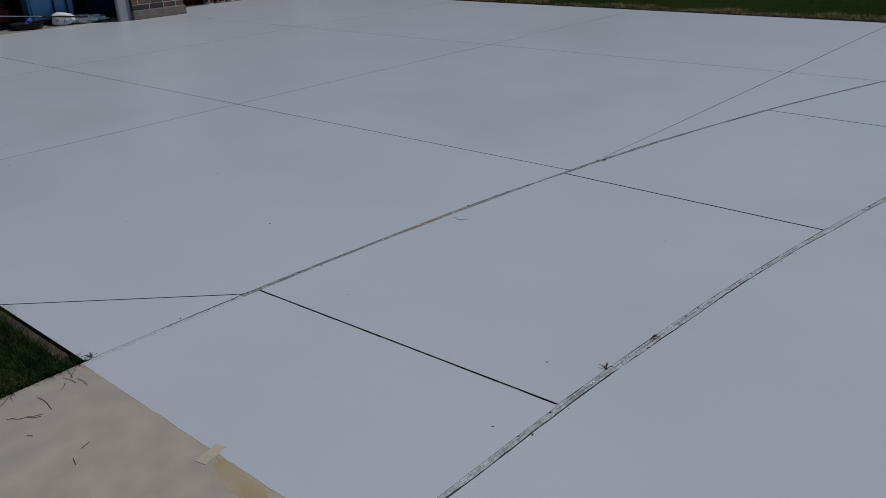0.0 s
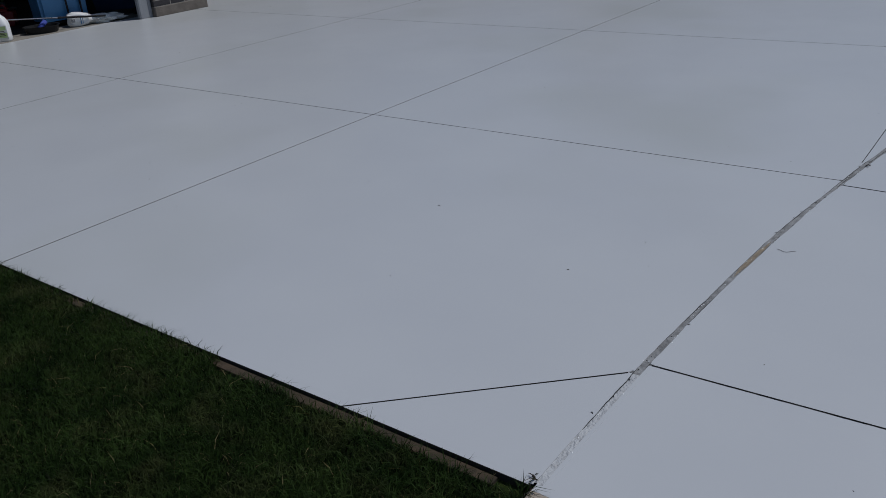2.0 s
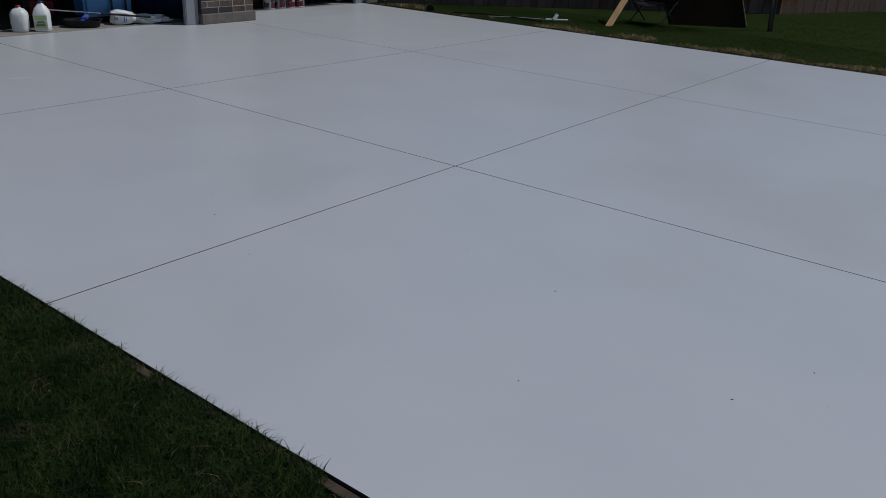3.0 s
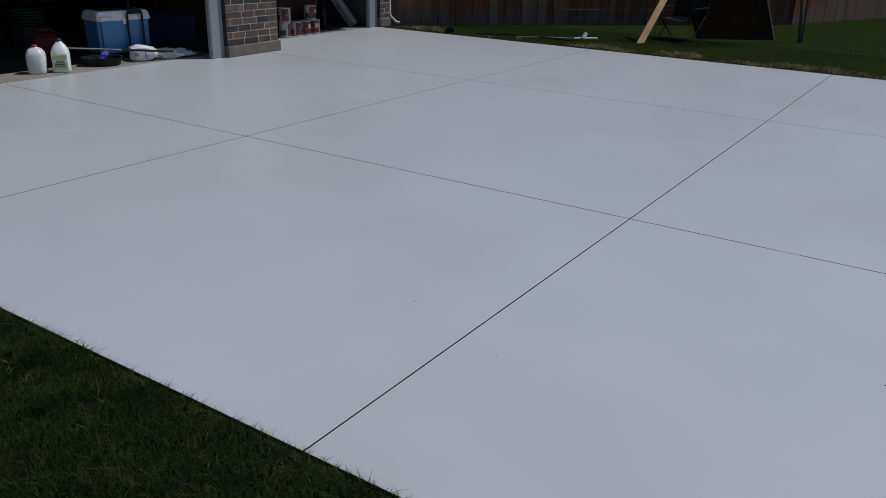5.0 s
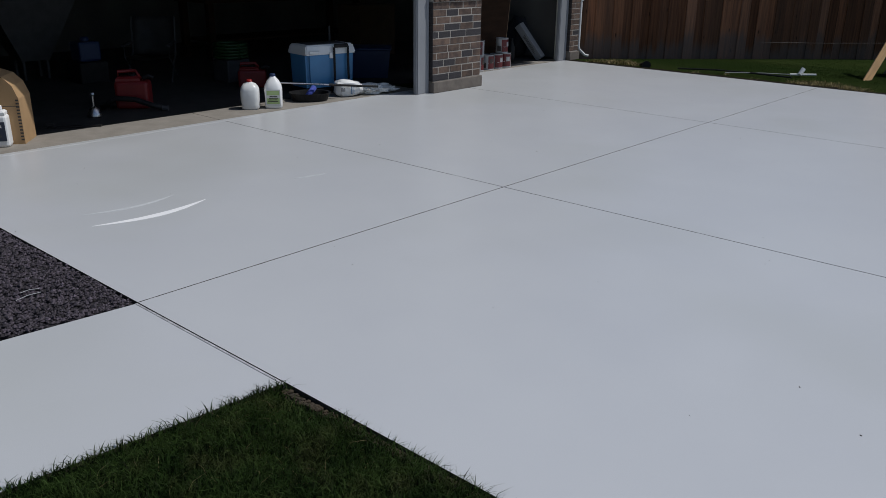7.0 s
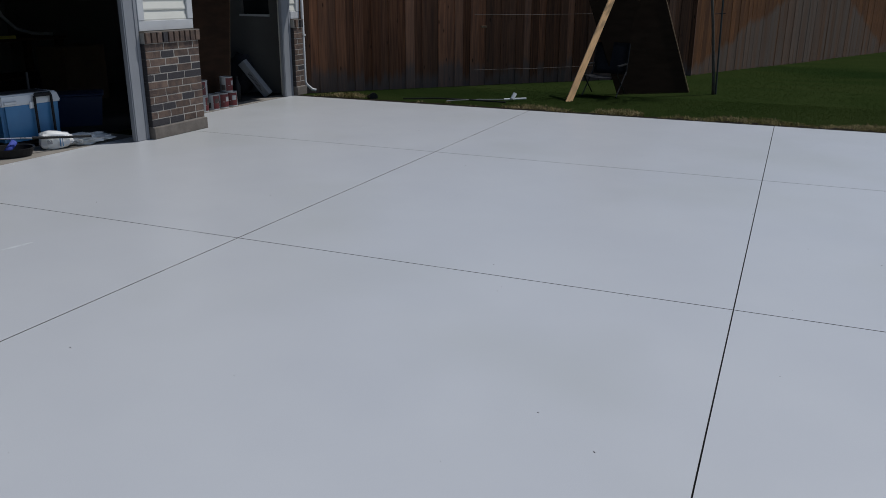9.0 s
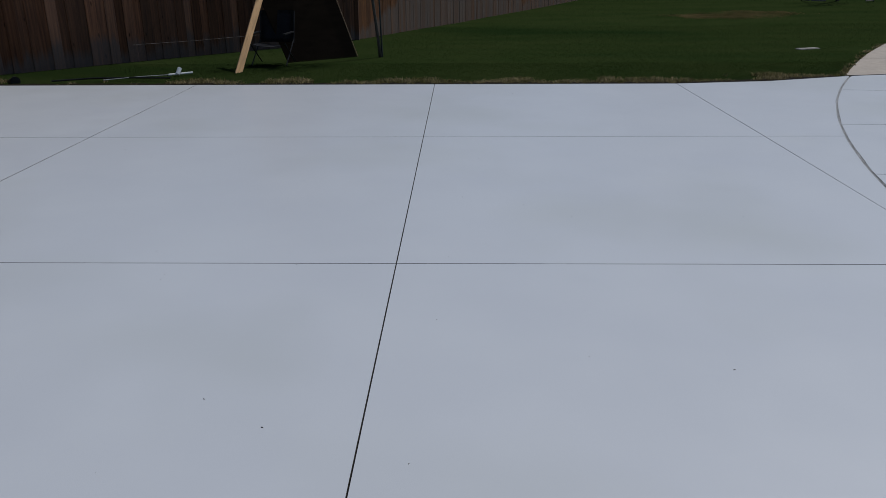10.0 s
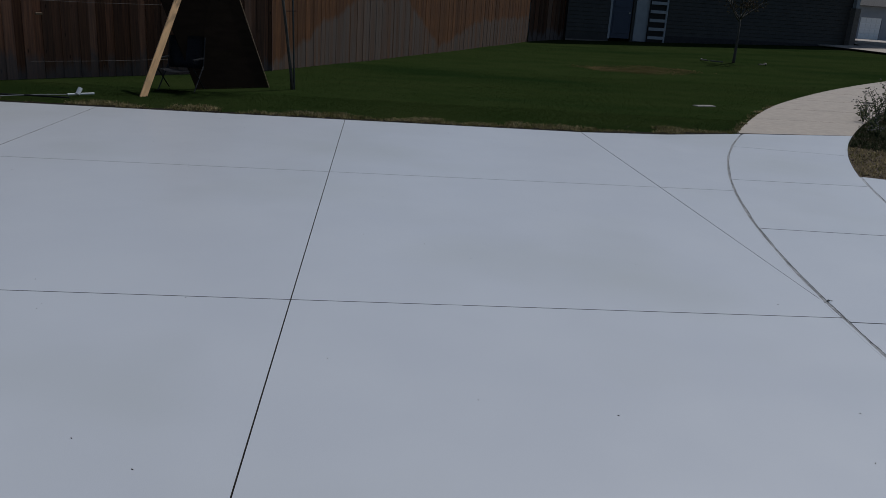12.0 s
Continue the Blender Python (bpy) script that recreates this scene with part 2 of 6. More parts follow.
LABEL_WHITE = mat("label_white", (0.74, 0.74, 0.70), (0.70, 0.70, 0.66), 20, 0.5, bump=0)
LABEL_DARK = mat("label_dark", (0.03, 0.04, 0.07), (0.04, 0.05, 0.08), 20, 0.5, bump=0)
INK = mat("printed_ink", (0.05, 0.04, 0.035), (0.06, 0.05, 0.045), 20, 0.7, bump=0)
GREEN = mat("green_hose", (0.01368, 0.0532, 0.0114), (0.01064, 0.0418, 0.00912), 10, 0.5)
CARD = mat("brown_cardboard", (0.44, 0.28, 0.14), (0.38, 0.24, 0.12), 5, 0.85, bump=0.1, bscale=90)
STEEL = mat("brushed_steel", (0.55, 0.55, 0.55), (0.45, 0.45, 0.45), 20, 0.3, metal=1.0, bump=0.05)
GREY_METAL = mat("painted_metal", (0.0646, 0.0646, 0.0684), (0.0494, 0.0494, 0.0532), 10, 0.5)
FAR_WALL = mat("pale_grey_siding", (0.2736, 0.2964, 0.3268), (0.2356, 0.2584, 0.2888), 2, 0.7, bump=0.05, world_space=True)
# beige and door blue darkened so the colours hold the front's shade
FAR_SIDING = mat("shaded_beige_siding", (0.043, 0.040, 0.035), (0.035, 0.033, 0.029), 2, 0.7, bump=0.05, world_space=True)
DOOR_BLUE = mat("blue_door_paint", (0.032, 0.044, 0.078), (0.027, 0.038, 0.068), 3, 0.5)
# white that paints in light reflected onto the driveway
STREAK = mat("reflected_light_white", (0.92, 0.92, 0.92), (0.86, 0.87, 0.88), 30, 0.4, bump=0, world_space=True)
TAN_TAPE = mat("tan_masking_tape", (0.4712, 0.3952, 0.2888), (0.418, 0.3496, 0.2508), 20, 0.8)
OCHRE = mat("ochre_stain", (0.345, 0.262, 0.125), (0.375, 0.315, 0.225), 7, 0.8, world_space=True, bump=0.2, bscale=180)
TWIG = mat("dry_twig", (0.038, 0.0266, 0.019), (0.0608, 0.0456, 0.0304), 30, 0.9)
# can white dulled so its colour carries the second bay's shade
CAN_WHITE = mat("shade_dulled_can_white", (0.36, 0.37, 0.38), (0.29, 0.30, 0.31), 9, 0.45, bump=0.03)
FUEL_RED = mat("dull_red_plastic", (0.19, 0.010, 0.011), (0.15, 0.009, 0.010), 6, 0.5, bump=0.08)
CAN_RED = mat("red_can_label", (0.12, 0.009, 0.012), (0.085, 0.008, 0.010), 10, 0.4, bump=0)


def brick_material():
    m = mat("mixed_brown_brick", (0.155, 0.103, 0.075), (0.078, 0.053, 0.045), 11, 0.9, bump=0.7, bscale=90, per_object=0.32, world_space=True)
    n, l = m.node_tree.nodes, m.node_tree.links
    b = n["Principled BSDF"]
    old = b.inputs["Base Color"].links[0].from_socket
    info = n.new("ShaderNodeObjectInfo")
    gt = n.new("ShaderNodeMath")
    gt.operation = "GREATER_THAN"
    gt.inputs[1].default_value = 0.76
    l.new(info.outputs["Random"], gt.inputs[0])
    mx = n.new("ShaderNodeMix")
    mx.data_type = "RGBA"
    mx.inputs[7].default_value = (0.036, 0.033, 0.037, 1)
    l.new(gt.outputs[0], mx.inputs[0])
    l.new(old, mx.inputs[6])
    l.new(mx.outputs[2], b.inputs["Base Color"])
    return m


BRICK = brick_material()


def soften(m, up, glow):
    """Grass takes the light as a sward: its normals lean to the sky, and light shines through the blades."""
    n, l = m.node_tree.nodes, m.node_tree.links
    g = n.new("ShaderNodeNewGeometry")
    mx = n.new("ShaderNodeMix")
    mx.data_type = "VECTOR"
    mx.inputs[0].default_value = up
    mx.inputs[5].default_value = (0, 0, 1)
    l.new(g.outputs["Normal"], mx.inputs[4])
    nm = n.new("ShaderNodeVectorMath")
    nm.operation = "NORMALIZE"
    l.new(mx.outputs[1], nm.inputs[0])
    b = n["Principled BSDF"]
    l.new(nm.outputs[0], b.inputs["Normal"])
    leaf = n.new("ShaderNodeBsdfTranslucent")
    l.new(b.inputs["Base Color"].links[0].from_socket, leaf.inputs["Color"])
    l.new(nm.outputs[0], leaf.inputs["Normal"])
    both = n.new("ShaderNodeMixShader")
    both.inputs[0].default_value = glow
    l.new(b.outputs[0], both.inputs[1])
    l.new(leaf.outputs[0], both.inputs[2])
    l.new(both.outputs[0], n["Material Output"].inputs["Surface"])


soften(FAR_GRASS, 0.9, 0.5)
soften(WORN, 0.9, 0.5)
soften(VERGE, 0.5, 0.5)
soften(DRY_GRASS, 0.4, 0.5)
soften(GRASS, 0.3, 0.3)


# ---- building helpers ----
def thing(name, x, y, z, label, category, group="", kind="", turn=0):
    ob = new(name)
    ob.matrix_basis = pose(x, y, z, 0, 0, turn)
    return tagged(ob, label, category, group, kind)


def mesh_of(name, bm, material, smooth=False):
    me = bpy.data.meshes.new(name)
    bmesh.ops.recalc_face_normals(bm, faces=bm.faces)
    bm.to_mesh(me)
    bm.free()
    me.materials.append(material)
    if smooth:
        for p in me.polygons:
            p.use_smooth = True
    return me


def part(name, bm, material, parent, label="", smooth=False):
    ob = new(name, mesh_of(name, bm, material, smooth))
    ob.parent = parent
    return tagged(ob, label)


def piece(name, me, parent, m):
    ob = new(name, me)
    ob.parent = parent
    ob.matrix_basis = m
    return ob


def solo(name, bm, material, label, category, group="", kind="", smooth=False, m=None):
    ob = new(name, mesh_of(name, bm, material, smooth))
    if m:
        ob.matrix_basis = m
    return tagged(ob, label, category, group, kind)


def box(x0, x1, y0, y1, z0, z1, bevel=0.0, bm=None, seg=1):
    bm = bm or bmesh.new()
    r = bmesh.ops.create_cube(bm, size=1.0)
    bmesh.ops.scale(bm, vec=(x1 - x0, y1 - y0, z1 - z0), verts=r["verts"])
    bmesh.ops.translate(bm, vec=((x0 + x1) / 2, (y0 + y1) / 2, (z0 + z1) / 2), verts=r["verts"])
    if bevel:
        edges = list({e for v in r["verts"] for e in v.link_edges})
        bmesh.ops.bevel(bm, geom=edges, offset=bevel, segments=seg, affect="EDGES", profile=0.5)
    return bm


def tube(points, radius, seg=8, bm=None, taper=None):
    """A round rod along points."""
    bm = bm or bmesh.new()
    pts = [Vector(p) for p in points]
    rings = []
    for i, p in enumerate(pts):
        d = (pts[min(i + 1, len(pts) - 1)] - pts[max(i - 1, 0)]).normalized()
        side = d.cross(Vector((0, 0, 1)) if abs(d.z) < 0.9 else Vector((1, 0, 0))).normalized()
        up = side.cross(d)
        r = radius if taper is None else radius + (taper - radius) * i / (len(pts) - 1)
        rings.append([bm.verts.new(p + r * (math.cos(a) * side + math.sin(a) * up)) for a in [k * math.tau / seg for k in range(seg)]])
    for a, b in zip(rings, rings[1:]):
        for k in range(seg):
            bm.faces.new((a[k], a[(k + 1) % seg], b[(k + 1) % seg], b[k]))
    bm.faces.new(rings[0]), bm.faces.new(rings[-1])
    return bm


def lathe(profile, seg=20, bm=None, sx=1.0, sy=1.0, power=1.0):
    """A turned body from (radius, height) pairs; power below 1 squares it."""
    bm = bm or bmesh.new()
    rings = []
    for r, z in profile:
        ring = []
        for k in range(seg):
            a = k * math.tau / seg
            c, s = math.cos(a), math.sin(a)
            ring.append(bm.verts.new((sx * r * math.copysign(abs(c) ** power, c), sy * r * math.copysign(abs(s) ** power, s), z)))
        rings.append(ring)
    for a, b in zip(rings, rings[1:]):
        for k in range(seg):
            bm.faces.new((a[k], a[(k + 1) % seg], b[(k + 1) % seg], b[k]))
    bm.faces.new(rings[0]), bm.faces.new(rings[-1])
    return bm


def prism(points, z0, z1, bevel=0.0, bm=None):
    """An upright block over an outline."""
    bm = bm or bmesh.new()
    low = [bm.verts.new((x, y, z0)) for x, y in points]
    high = [bm.verts.new((x, y, z1)) for x, y in points]
    bm.faces.new(low[::-1])
    top = bm.faces.new(high)
    for i in range(len(points)):
        j = (i + 1) % len(points)
        bm.faces.new((low[i], low[j], high[j], high[i]))
    if bevel:
        bmesh.ops.bevel(bm, geom=list(top.edges), offset=bevel, segments=1, affect="EDGES")
    return bm


def inset(points, d):
    """The outline drawn in by d on every side (counter-clockwise outline)."""
    out = []
    n = len(points)
    for i in range(n):
        p, a, b = Vector(points[i]), Vector(points[i - 1]), Vector(points[(i + 1) % n])
        e1, e2 = (p - a).normalized(), (b - p).normalized()
        n1, n2 = Vector((-e1.y, e1.x)), Vector((-e2.y, e2.x))
        k = (n1 + n2) / max(0.3, 1 + n1.dot(n2))
        out.append(tuple(p + d * k))
    return out


# ---- the ground's shape ----
CENTRE = Vector((24.45, 0.0))
R_IN, R_OUT = 18.6, 17.2


def rise(x, y):
    """The lawn climbs gently towards the neighbour's house."""
    q = max(0.0, (y - 14) + 0.6 * max(0.0, x - 8))
    drop = 0.0103 * max(0.0, q - 30.0)
    q = min(q, 30.0)
    return 0.016 * q + 0.00042 * q * q - drop


def arc(r, y0, y1, n=12):
    """Points of the round pavement edge of that radius, from y0 to y1."""
    return [(CENTRE.x - math.sqrt(r * r - y * y), y) for y in [y0 + (y1 - y0) * i / n for i in range(n + 1)]]


BEND = 33.0
CENTRE_FAR = CENTRE + 18 * Vector((math.cos(radians(BEND)), -math.sin(radians(BEND))))


def pavement_edge(r, s):
    """A point of the pavement's edge at the angle s (degrees) past the x axis; past the bend the curve is wider."""
    if s <= BEND:
        a, c = radians(s), CENTRE
    else:
        a, c, r = radians(BEND + (s - BEND) * 0.5), CENTRE_FAR, r + 18
    p = c + r * Vector((-math.cos(a), math.sin(a)))
    return p.x, p.y


def angle_of(r, y):
    """The angle at which the edge of radius r reaches y."""
    return math.degrees(math.asin(y / r))


# ---- ground and road ----
def ground_sheet():
    bm = bmesh.new()
    xs = [-400, -120, -50, -25] + [-16 + 1.5 * i for i in range(40)] + [50, 70, 120, 400]
    ys = [-400, -120, -40, -15, -8, -4] + [1.5 * i for i in range(34)] + [56, 70, 120, 400]
    grid = [[bm.verts.new((x, y, -0.025 + rise(x, y) + 0.02 * noise.noise((x * 0.7, y * 0.7, 0)) * (y > 11))) for x in xs] for y in ys]
    for a, b in zip(grid, grid[1:]):
        for i in range(len(xs) - 1):
            bm.faces.new((a[i], a[i + 1], b[i + 1], b[i]))
    return bm


solo("ground", ground_sheet(), SOIL, "close-mown green sward under the grass blades", "ground", kind="structure", smooth=True)
road = [(CENTRE.x + 15.2 * math.cos(a), 15.2 * math.sin(a)) for a in [k * math.tau / 96 for k in range(96)]]
solo("road", prism(road, -0.06, -0.014), ASPHALT, "grey asphalt road round the turning circle", "road", kind="structure")
kerb_ring = [(15.2, -0.05), (15.2, -0.01), (15.24, 0.0), (15.36, 0.0), (15.4, -0.02), (15.4, -0.05)]
bm = bmesh.new()
for i in range(96):
    a0, a1 = i * math.tau / 96, (i + 1) * math.tau / 96
    for (r0, z0), (r1, z1) in zip(kerb_ring, kerb_ring[1:]):
        bm.faces.new([bm.verts.new((CENTRE.x + r * math.cos(a), r * math.sin(a), z)) for r, z, a in ((r0, z0, a0), (r1, z1, a0), (r1, z1, a1), (r0, z0, a1))])
bmesh.ops.remove_doubles(bm, verts=bm.verts, dist=0.0005)
solo("kerb", bm, APRON, "low rolled concrete kerb beside the road", "kerb", kind="structure")

# ---- driveway slabs ----
X_G, X_B, X_D, X_E = -3.25, 0.0, 3.035, 6.078
Y_A, Y_C, Y_F = 2.642, 5.811, 8.94
driveway = thing("driveway", 0, 0, 0, "pale grey painted concrete driveway of large jointed slabs", "driveway", kind="structure")
J = 0.0027
DL, DR = X_D + 0.0003, X_D - 0.0003


def slab(points, parent, material, gap=J, z1=0.0, climb=False):
    bm = prism(inset(points, gap), -0.1, z1, 0.0008)
    if climb:
        for v in bm.verts:
            v.co.z += rise(v.co.x, v.co.y)
    ob = part("slab", bm, material, parent)
    ob.data.materials.append(SLAB_SIDE)
    for f in ob.data.polygons:
        f.material_index = 0 if f.normal.z > 0.95 else 1
    return ob


for poly in (
    [(X_G, 0), (X_B, 0), (X_B, Y_A), (X_G, Y_A)],
    [(X_G, Y_A), (X_B, Y_A), (X_B, Y_C), (X_G, Y_C)],
    [(X_G, Y_C), (X_B, Y_C), (X_B, Y_F), (-3.72, Y_F), (-3.72, 6.03), (X_G, 6.03)],
    [(X_B, 0), (1.06, 0), (DL, -0.005), (DL, Y_A), (X_B, Y_A)],
    [(X_B, Y_A), (DL, Y_A), (DL, Y_C), (X_B, Y_C)],
    [(X_B, Y_C), (DL, Y_C), (DL, Y_F), (X_B, Y_F)],
    [(DR, -0.005), (4.3, -0.006), (5.166, 0), *arc(R_IN, 0.627, Y_A, 6), (DR, Y_A)],
    [(5.166, 0), (5.85, 0), *arc(R_IN, 0.3, 0.627, 1)],
    [(DR, Y_A), *arc(R_IN, Y_A, 2.878, 1), (X_E, Y_C), (DR, Y_C)],
    [(DR, Y_C), (X_E, Y_C), (X_E - 0.005, Y_F), (DR, Y_F)],
    [*arc(R_IN, 2.878, Y_C, 6), (X_E, Y_C)],
    [(X_E, Y_C), *arc(R_IN, Y_C, 9.55, 8), (7.3, 9.13), (X_E - 0.005, Y_F)],
):
    slab(poly, driveway, PAINT)


def joint(a, b, material, width=0.016, z=-0.02):
    a, b = Vector(a), Vector(b)
    d = (b - a).normalized()
    s = Vector((-d.y, d.x)) * width / 2
    part("joint_filler", prism([tuple(a - s), tuple(b - s), tuple(b + s), tuple(a + s)], -0.03, z), material, driveway)


joint((X_G, Y_A), (6.03, Y_A), JOINT_MIX)
joint((X_G + 0.3, Y_C), (6.75, Y_C), JOINT_PALE, z=-0.004)
joint((X_B, 0), (X_B, 6.6), JOINT_MIX)
joint((X_B, 6.6), (X_B, Y_F), JOINT_PALE, z=-0.006)
joint((X_D, 0), (X_D, Y_F), JOINT_DARK, 0.02, -0.012)
joint((X_E, 2.85), (X_E - 0.005, Y_F), JOINT_MIX)
joint((5.166, 0), (5.861, 0.627), JOINT_DARK)


def bridges(a, b, share, seed, width=0.0060):
    """Paint that closes a saw cut here and there."""
    rng = random.Random(seed)
    a, b = Vector(a), Vector(b)
    d = (b - a).normalized()
    side = Vector((-d.y, d.x)) * width / 2
    bm, s, total = bmesh.new(), 0.05, (b - a).length
    while s < total - 0.1:
        l = rng.uniform(0.02, 0.22) * (0.5 + share)
        p, q = a + d * s, a + d * min(s + l, total - 0.02)
        prism([tuple(p - side), tuple(q - side), tuple(q + side), tuple(p + side)], -0.02, -0.0012 - rng.uniform(0, 0.002), 0.0, bm)
        s += l / share * rng.uniform(0.6, 1.4)
    tagged(part("joint_paint", bm, PAINT, driveway), kind="stuff")


bridges((X_G, Y_A), (6.0, Y_A), 0.05, 1)
bridges((X_G + 0.3, Y_C), (-2.1, Y_C), 0.92, 6)
bridges((-2.1, Y_C), (6.75, Y_C), 0.62, 2)
bridges((X_B, 0), (X_B, 6.0), 0.07, 3)
bridges((X_B, 6.0), (X_B, Y_F), 0.65, 4)
bridges((X_E, 2.9), (X_E - 0.004, Y_F), 0.05, 5)


def wavy(y, seed, low, high):
    """A slow and a quick wander along a joint."""
    return low * noise.noise((y * 2.3, seed, 0.4)) + high * (noise.noise((y * 16.0, seed, 3.4)) + 0.5 * noise.noise((y * 63.0, seed, 6.4)))


def seam(name, y0, y1, outer, inner, z0, z1, material, parent, step=0.008, shown=None, label=""):
    """A strip between two wandering radii of the round edge; shown(y) leaves stretches of it out."""
    bm, last = bmesh.new(), None
    for i in range(int((y1 - y0) / step) + 1):
        y = y0 + i * step
        ra, rb = outer(y), inner(y)
        if ra - rb < 0.0003 or shown and not shown(y):
            last = None
            continue
        now = [bm.verts.new((CENTRE.x - math.sqrt(r * r - y * y), y, z)) for r, z in ((ra, z0), (ra, z1), (rb, z1), (rb, z0))]
        if last:
            for k in range(4):
                bm.faces.new((last[k], last[(k + 1) % 4], now[(k + 1) % 4], now[k]))
        last = now
    return part(name, bm, material, parent, label)


def lip_in(y):
    return R_IN - 0.0040 + wavy(y, 2.0, 0.0055, 0.0022)


def lip_out(y):
    return R_IN - 0.0275 + wavy(y, 9.0, 0.0060, 0.0022)


def thin(seed, most, bias):
    """The width of a crack that opens and closes along its way."""
    return lambda y: most * min(1.0, max(0.0, noise.noise((y * 3.1, seed, 1.0)) + 0.7 * noise.noise((y * 14.0, seed, 2.0)) + bias))


crack_in, crack_out = thin(4.0, 0.0032, 0.32), thin(7.0, 0.0042, 0.36)
seam("joint_filler", 0.02, 0.62, lambda y: R_IN + 0.004, lambda y: R_IN - 0.034, -0.05, -0.0016, THICK_PAINT, driveway)
seam("joint_filler", 0.62, 9.5, lambda y: R_IN + 0.004, lambda y: R_IN - 0.034, -0.05, -0.0016, FILLER, driveway)
seam("paint_edge", 0.01, 9.5, lambda y: R_IN + 0.010, lip_in, -0.0012, 0.0007, PAINT, driveway, shown=lambda y: min(abs(y - c) for c in (0.627, Y_A, 2.878, Y_C)) > 0.006)
seam("paint_edge", 0.01, 9.5, lip_out, lambda y: R_IN - 0.040, -0.0012, 0.0007, PAINT, driveway, shown=lambda y: min(abs(y - c) for c in (0.69, 2.58, 4.49, 6.34)) > 0.006)
seam("crack", 0.02, 9.5, lip_in, lambda y: lip_in(y) - crack_in(y), -0.004, -0.0008, JOINT_DARK, driveway)
seam("crack", 0.02, 9.5, lambda y: lip_out(y) + crack_out(y), lip_out, -0.004, -0.0008, JOINT_DARK, driveway)
seam("crack", 2.4, 9.5, lambda y: R_IN - 0.0155 + wavy(y, 5.0, 0.004, 0.002), lambda y: R_IN - 0.0185 + wavy(y, 5.0, 0.004, 0.002), -0.004, -0.0011, JOINT_DARK, driveway,
     shown=lambda y: noise.noise((y * 2.7, 8.0, 0.0)) > -0.05)
seam("joint_patch", 1.42, 1.80, lambda y: R_IN - 0.016 + 0.011 * min(1, 9 * (y - 1.42), 9 * (1.80 - y)) + wavy(y, 31.0, 0, 0.003), lambda y: R_IN - 0.017 - 0.009 * min(1, 9 * (y - 1.42), 9 * (1.80 - y)) + wavy(y, 33.0, 0, 0.003), -0.004, -0.0012, OLD_FILLER, driveway, label="tan crumbly patch of old filler")

# ---- pavement ----
pavement = thing("pavement", 0, 0, 0, "curved concrete pavement, painted pale grey where it crosses the driveway", "pavement", kind="structure")


def flare(s):
    """How far the bare pavement widens towards the lawn."""
    k = min(1.0, max(0.0, (s - 29.0) / 17.0))
    return 0.05 + 0.27 * k * k * (3 - 2 * k)


def ring_slab(a0, a1, r0, r1, material, parent, b0=None, b1=None, gap=0.004, climb=False, wide=False):
    """A slab of the round pavement between two angles; b0, b1: other angles on the street side."""
    b0, b1 = (a0 if b0 is None else b0), (a1 if b1 is None else b1)
    left = [pavement_edge(r0 + (flare(a0 + (a1 - a0) * i / 8) if wide else 0), a0 + (a1 - a0) * i / 8) for i in range(9)]
    right = [pavement_edge(r1, b0 + (b1 - b0) * i / 8) for i in range(9)]
    return slab(right + left[::-1], parent, material, gap, climb=climb)


R_J = R_OUT + 0.028
R_P0, R_P1 = R_IN - 0.0265, R_J + 0.010
crossings = (0.69, 2.58, 4.49, 6.34, 8.42)
STREET = {0.69: 0.74, 2.58: 2.53, 4.49: 4.40, 6.34: 6.30, 8.42: 8.14}


def street(y):
    """Where a crossing joint meets the street side."""
    return STREET[y]


for y0, y1 in zip(crossings, crossings[1:]):
    ring_slab(angle_of(R_P0, y0), angle_of(R_P0, y1), R_P0, R_P1, PAINT, pavement, angle_of(R_P1, street(y0)), angle_of(R_P1, street(y1)), gap=0.0042)
ring_slab(angle_of(R_P0, 8.42), angle_of(R_P0, 9.56), R_P0, R_P1, PAINT, pavement, angle_of(R_P1, 8.14), angle_of(R_P1, 9.94), gap=0.003)
ring_slab(0.0, angle_of(R_P0, 0.687), R_P0, R_P1, PAINT, pavement, 0.0, angle_of(R_P1, 0.737), gap=0.0)
bare_near = (0.0, -1.2, -3.1, -5.0, -6.9)
for y0, y1 in zip(bare_near[1:], bare_near):
    ring_slab(angle_of(R_IN, y0), angle_of(R_IN, y1), R_IN - 0.01, R_P1, BARE, pavement, angle_of(R_P1, y0), angle_of(R_P1, y1), gap=0.0 if y1 == 0 else 0.004)
ring_slab(angle_of(R_IN, 9.57), 37.5, R_IN, R_P1, BARE, pavement, angle_of(R_P1, 9.95), 41.0, gap=0.003, wide=True)
for k in range(7):
    ring_slab(37.5 + 5.9 * k, 43.4 + 5.9 * k, R_IN, R_P1, BARE, pavement, 41.0 + 5.9 * k, 46.9 + 5.9 * k, climb=True, wide=True)
base = [pavement_edge(R_IN + 0.01, a) for a in range(-20, 30, 5)]
base = [pavement_edge(R_OUT - 0.01, a) for a in range(-20, 30, 5)] + base[::-1]
part("joint_filler", prism(base, -0.05, -0.02), JOINT_DARK, pavement)

approach = thing("driveway_approach", 0, 0, 0, "pale grey painted concrete driveway approach beside the road", "driveway approach", kind="structure")
for a0, a1 in ((-8.0, 23.3),):
    ring_slab(a0, a1, R_J - 0.022, 15.4, PAINT, approach, gap=0.002)


def kerb_line(y):
    return R_J - 0.0130 + wavy(y, 12.0, 0.009, 0.0015)


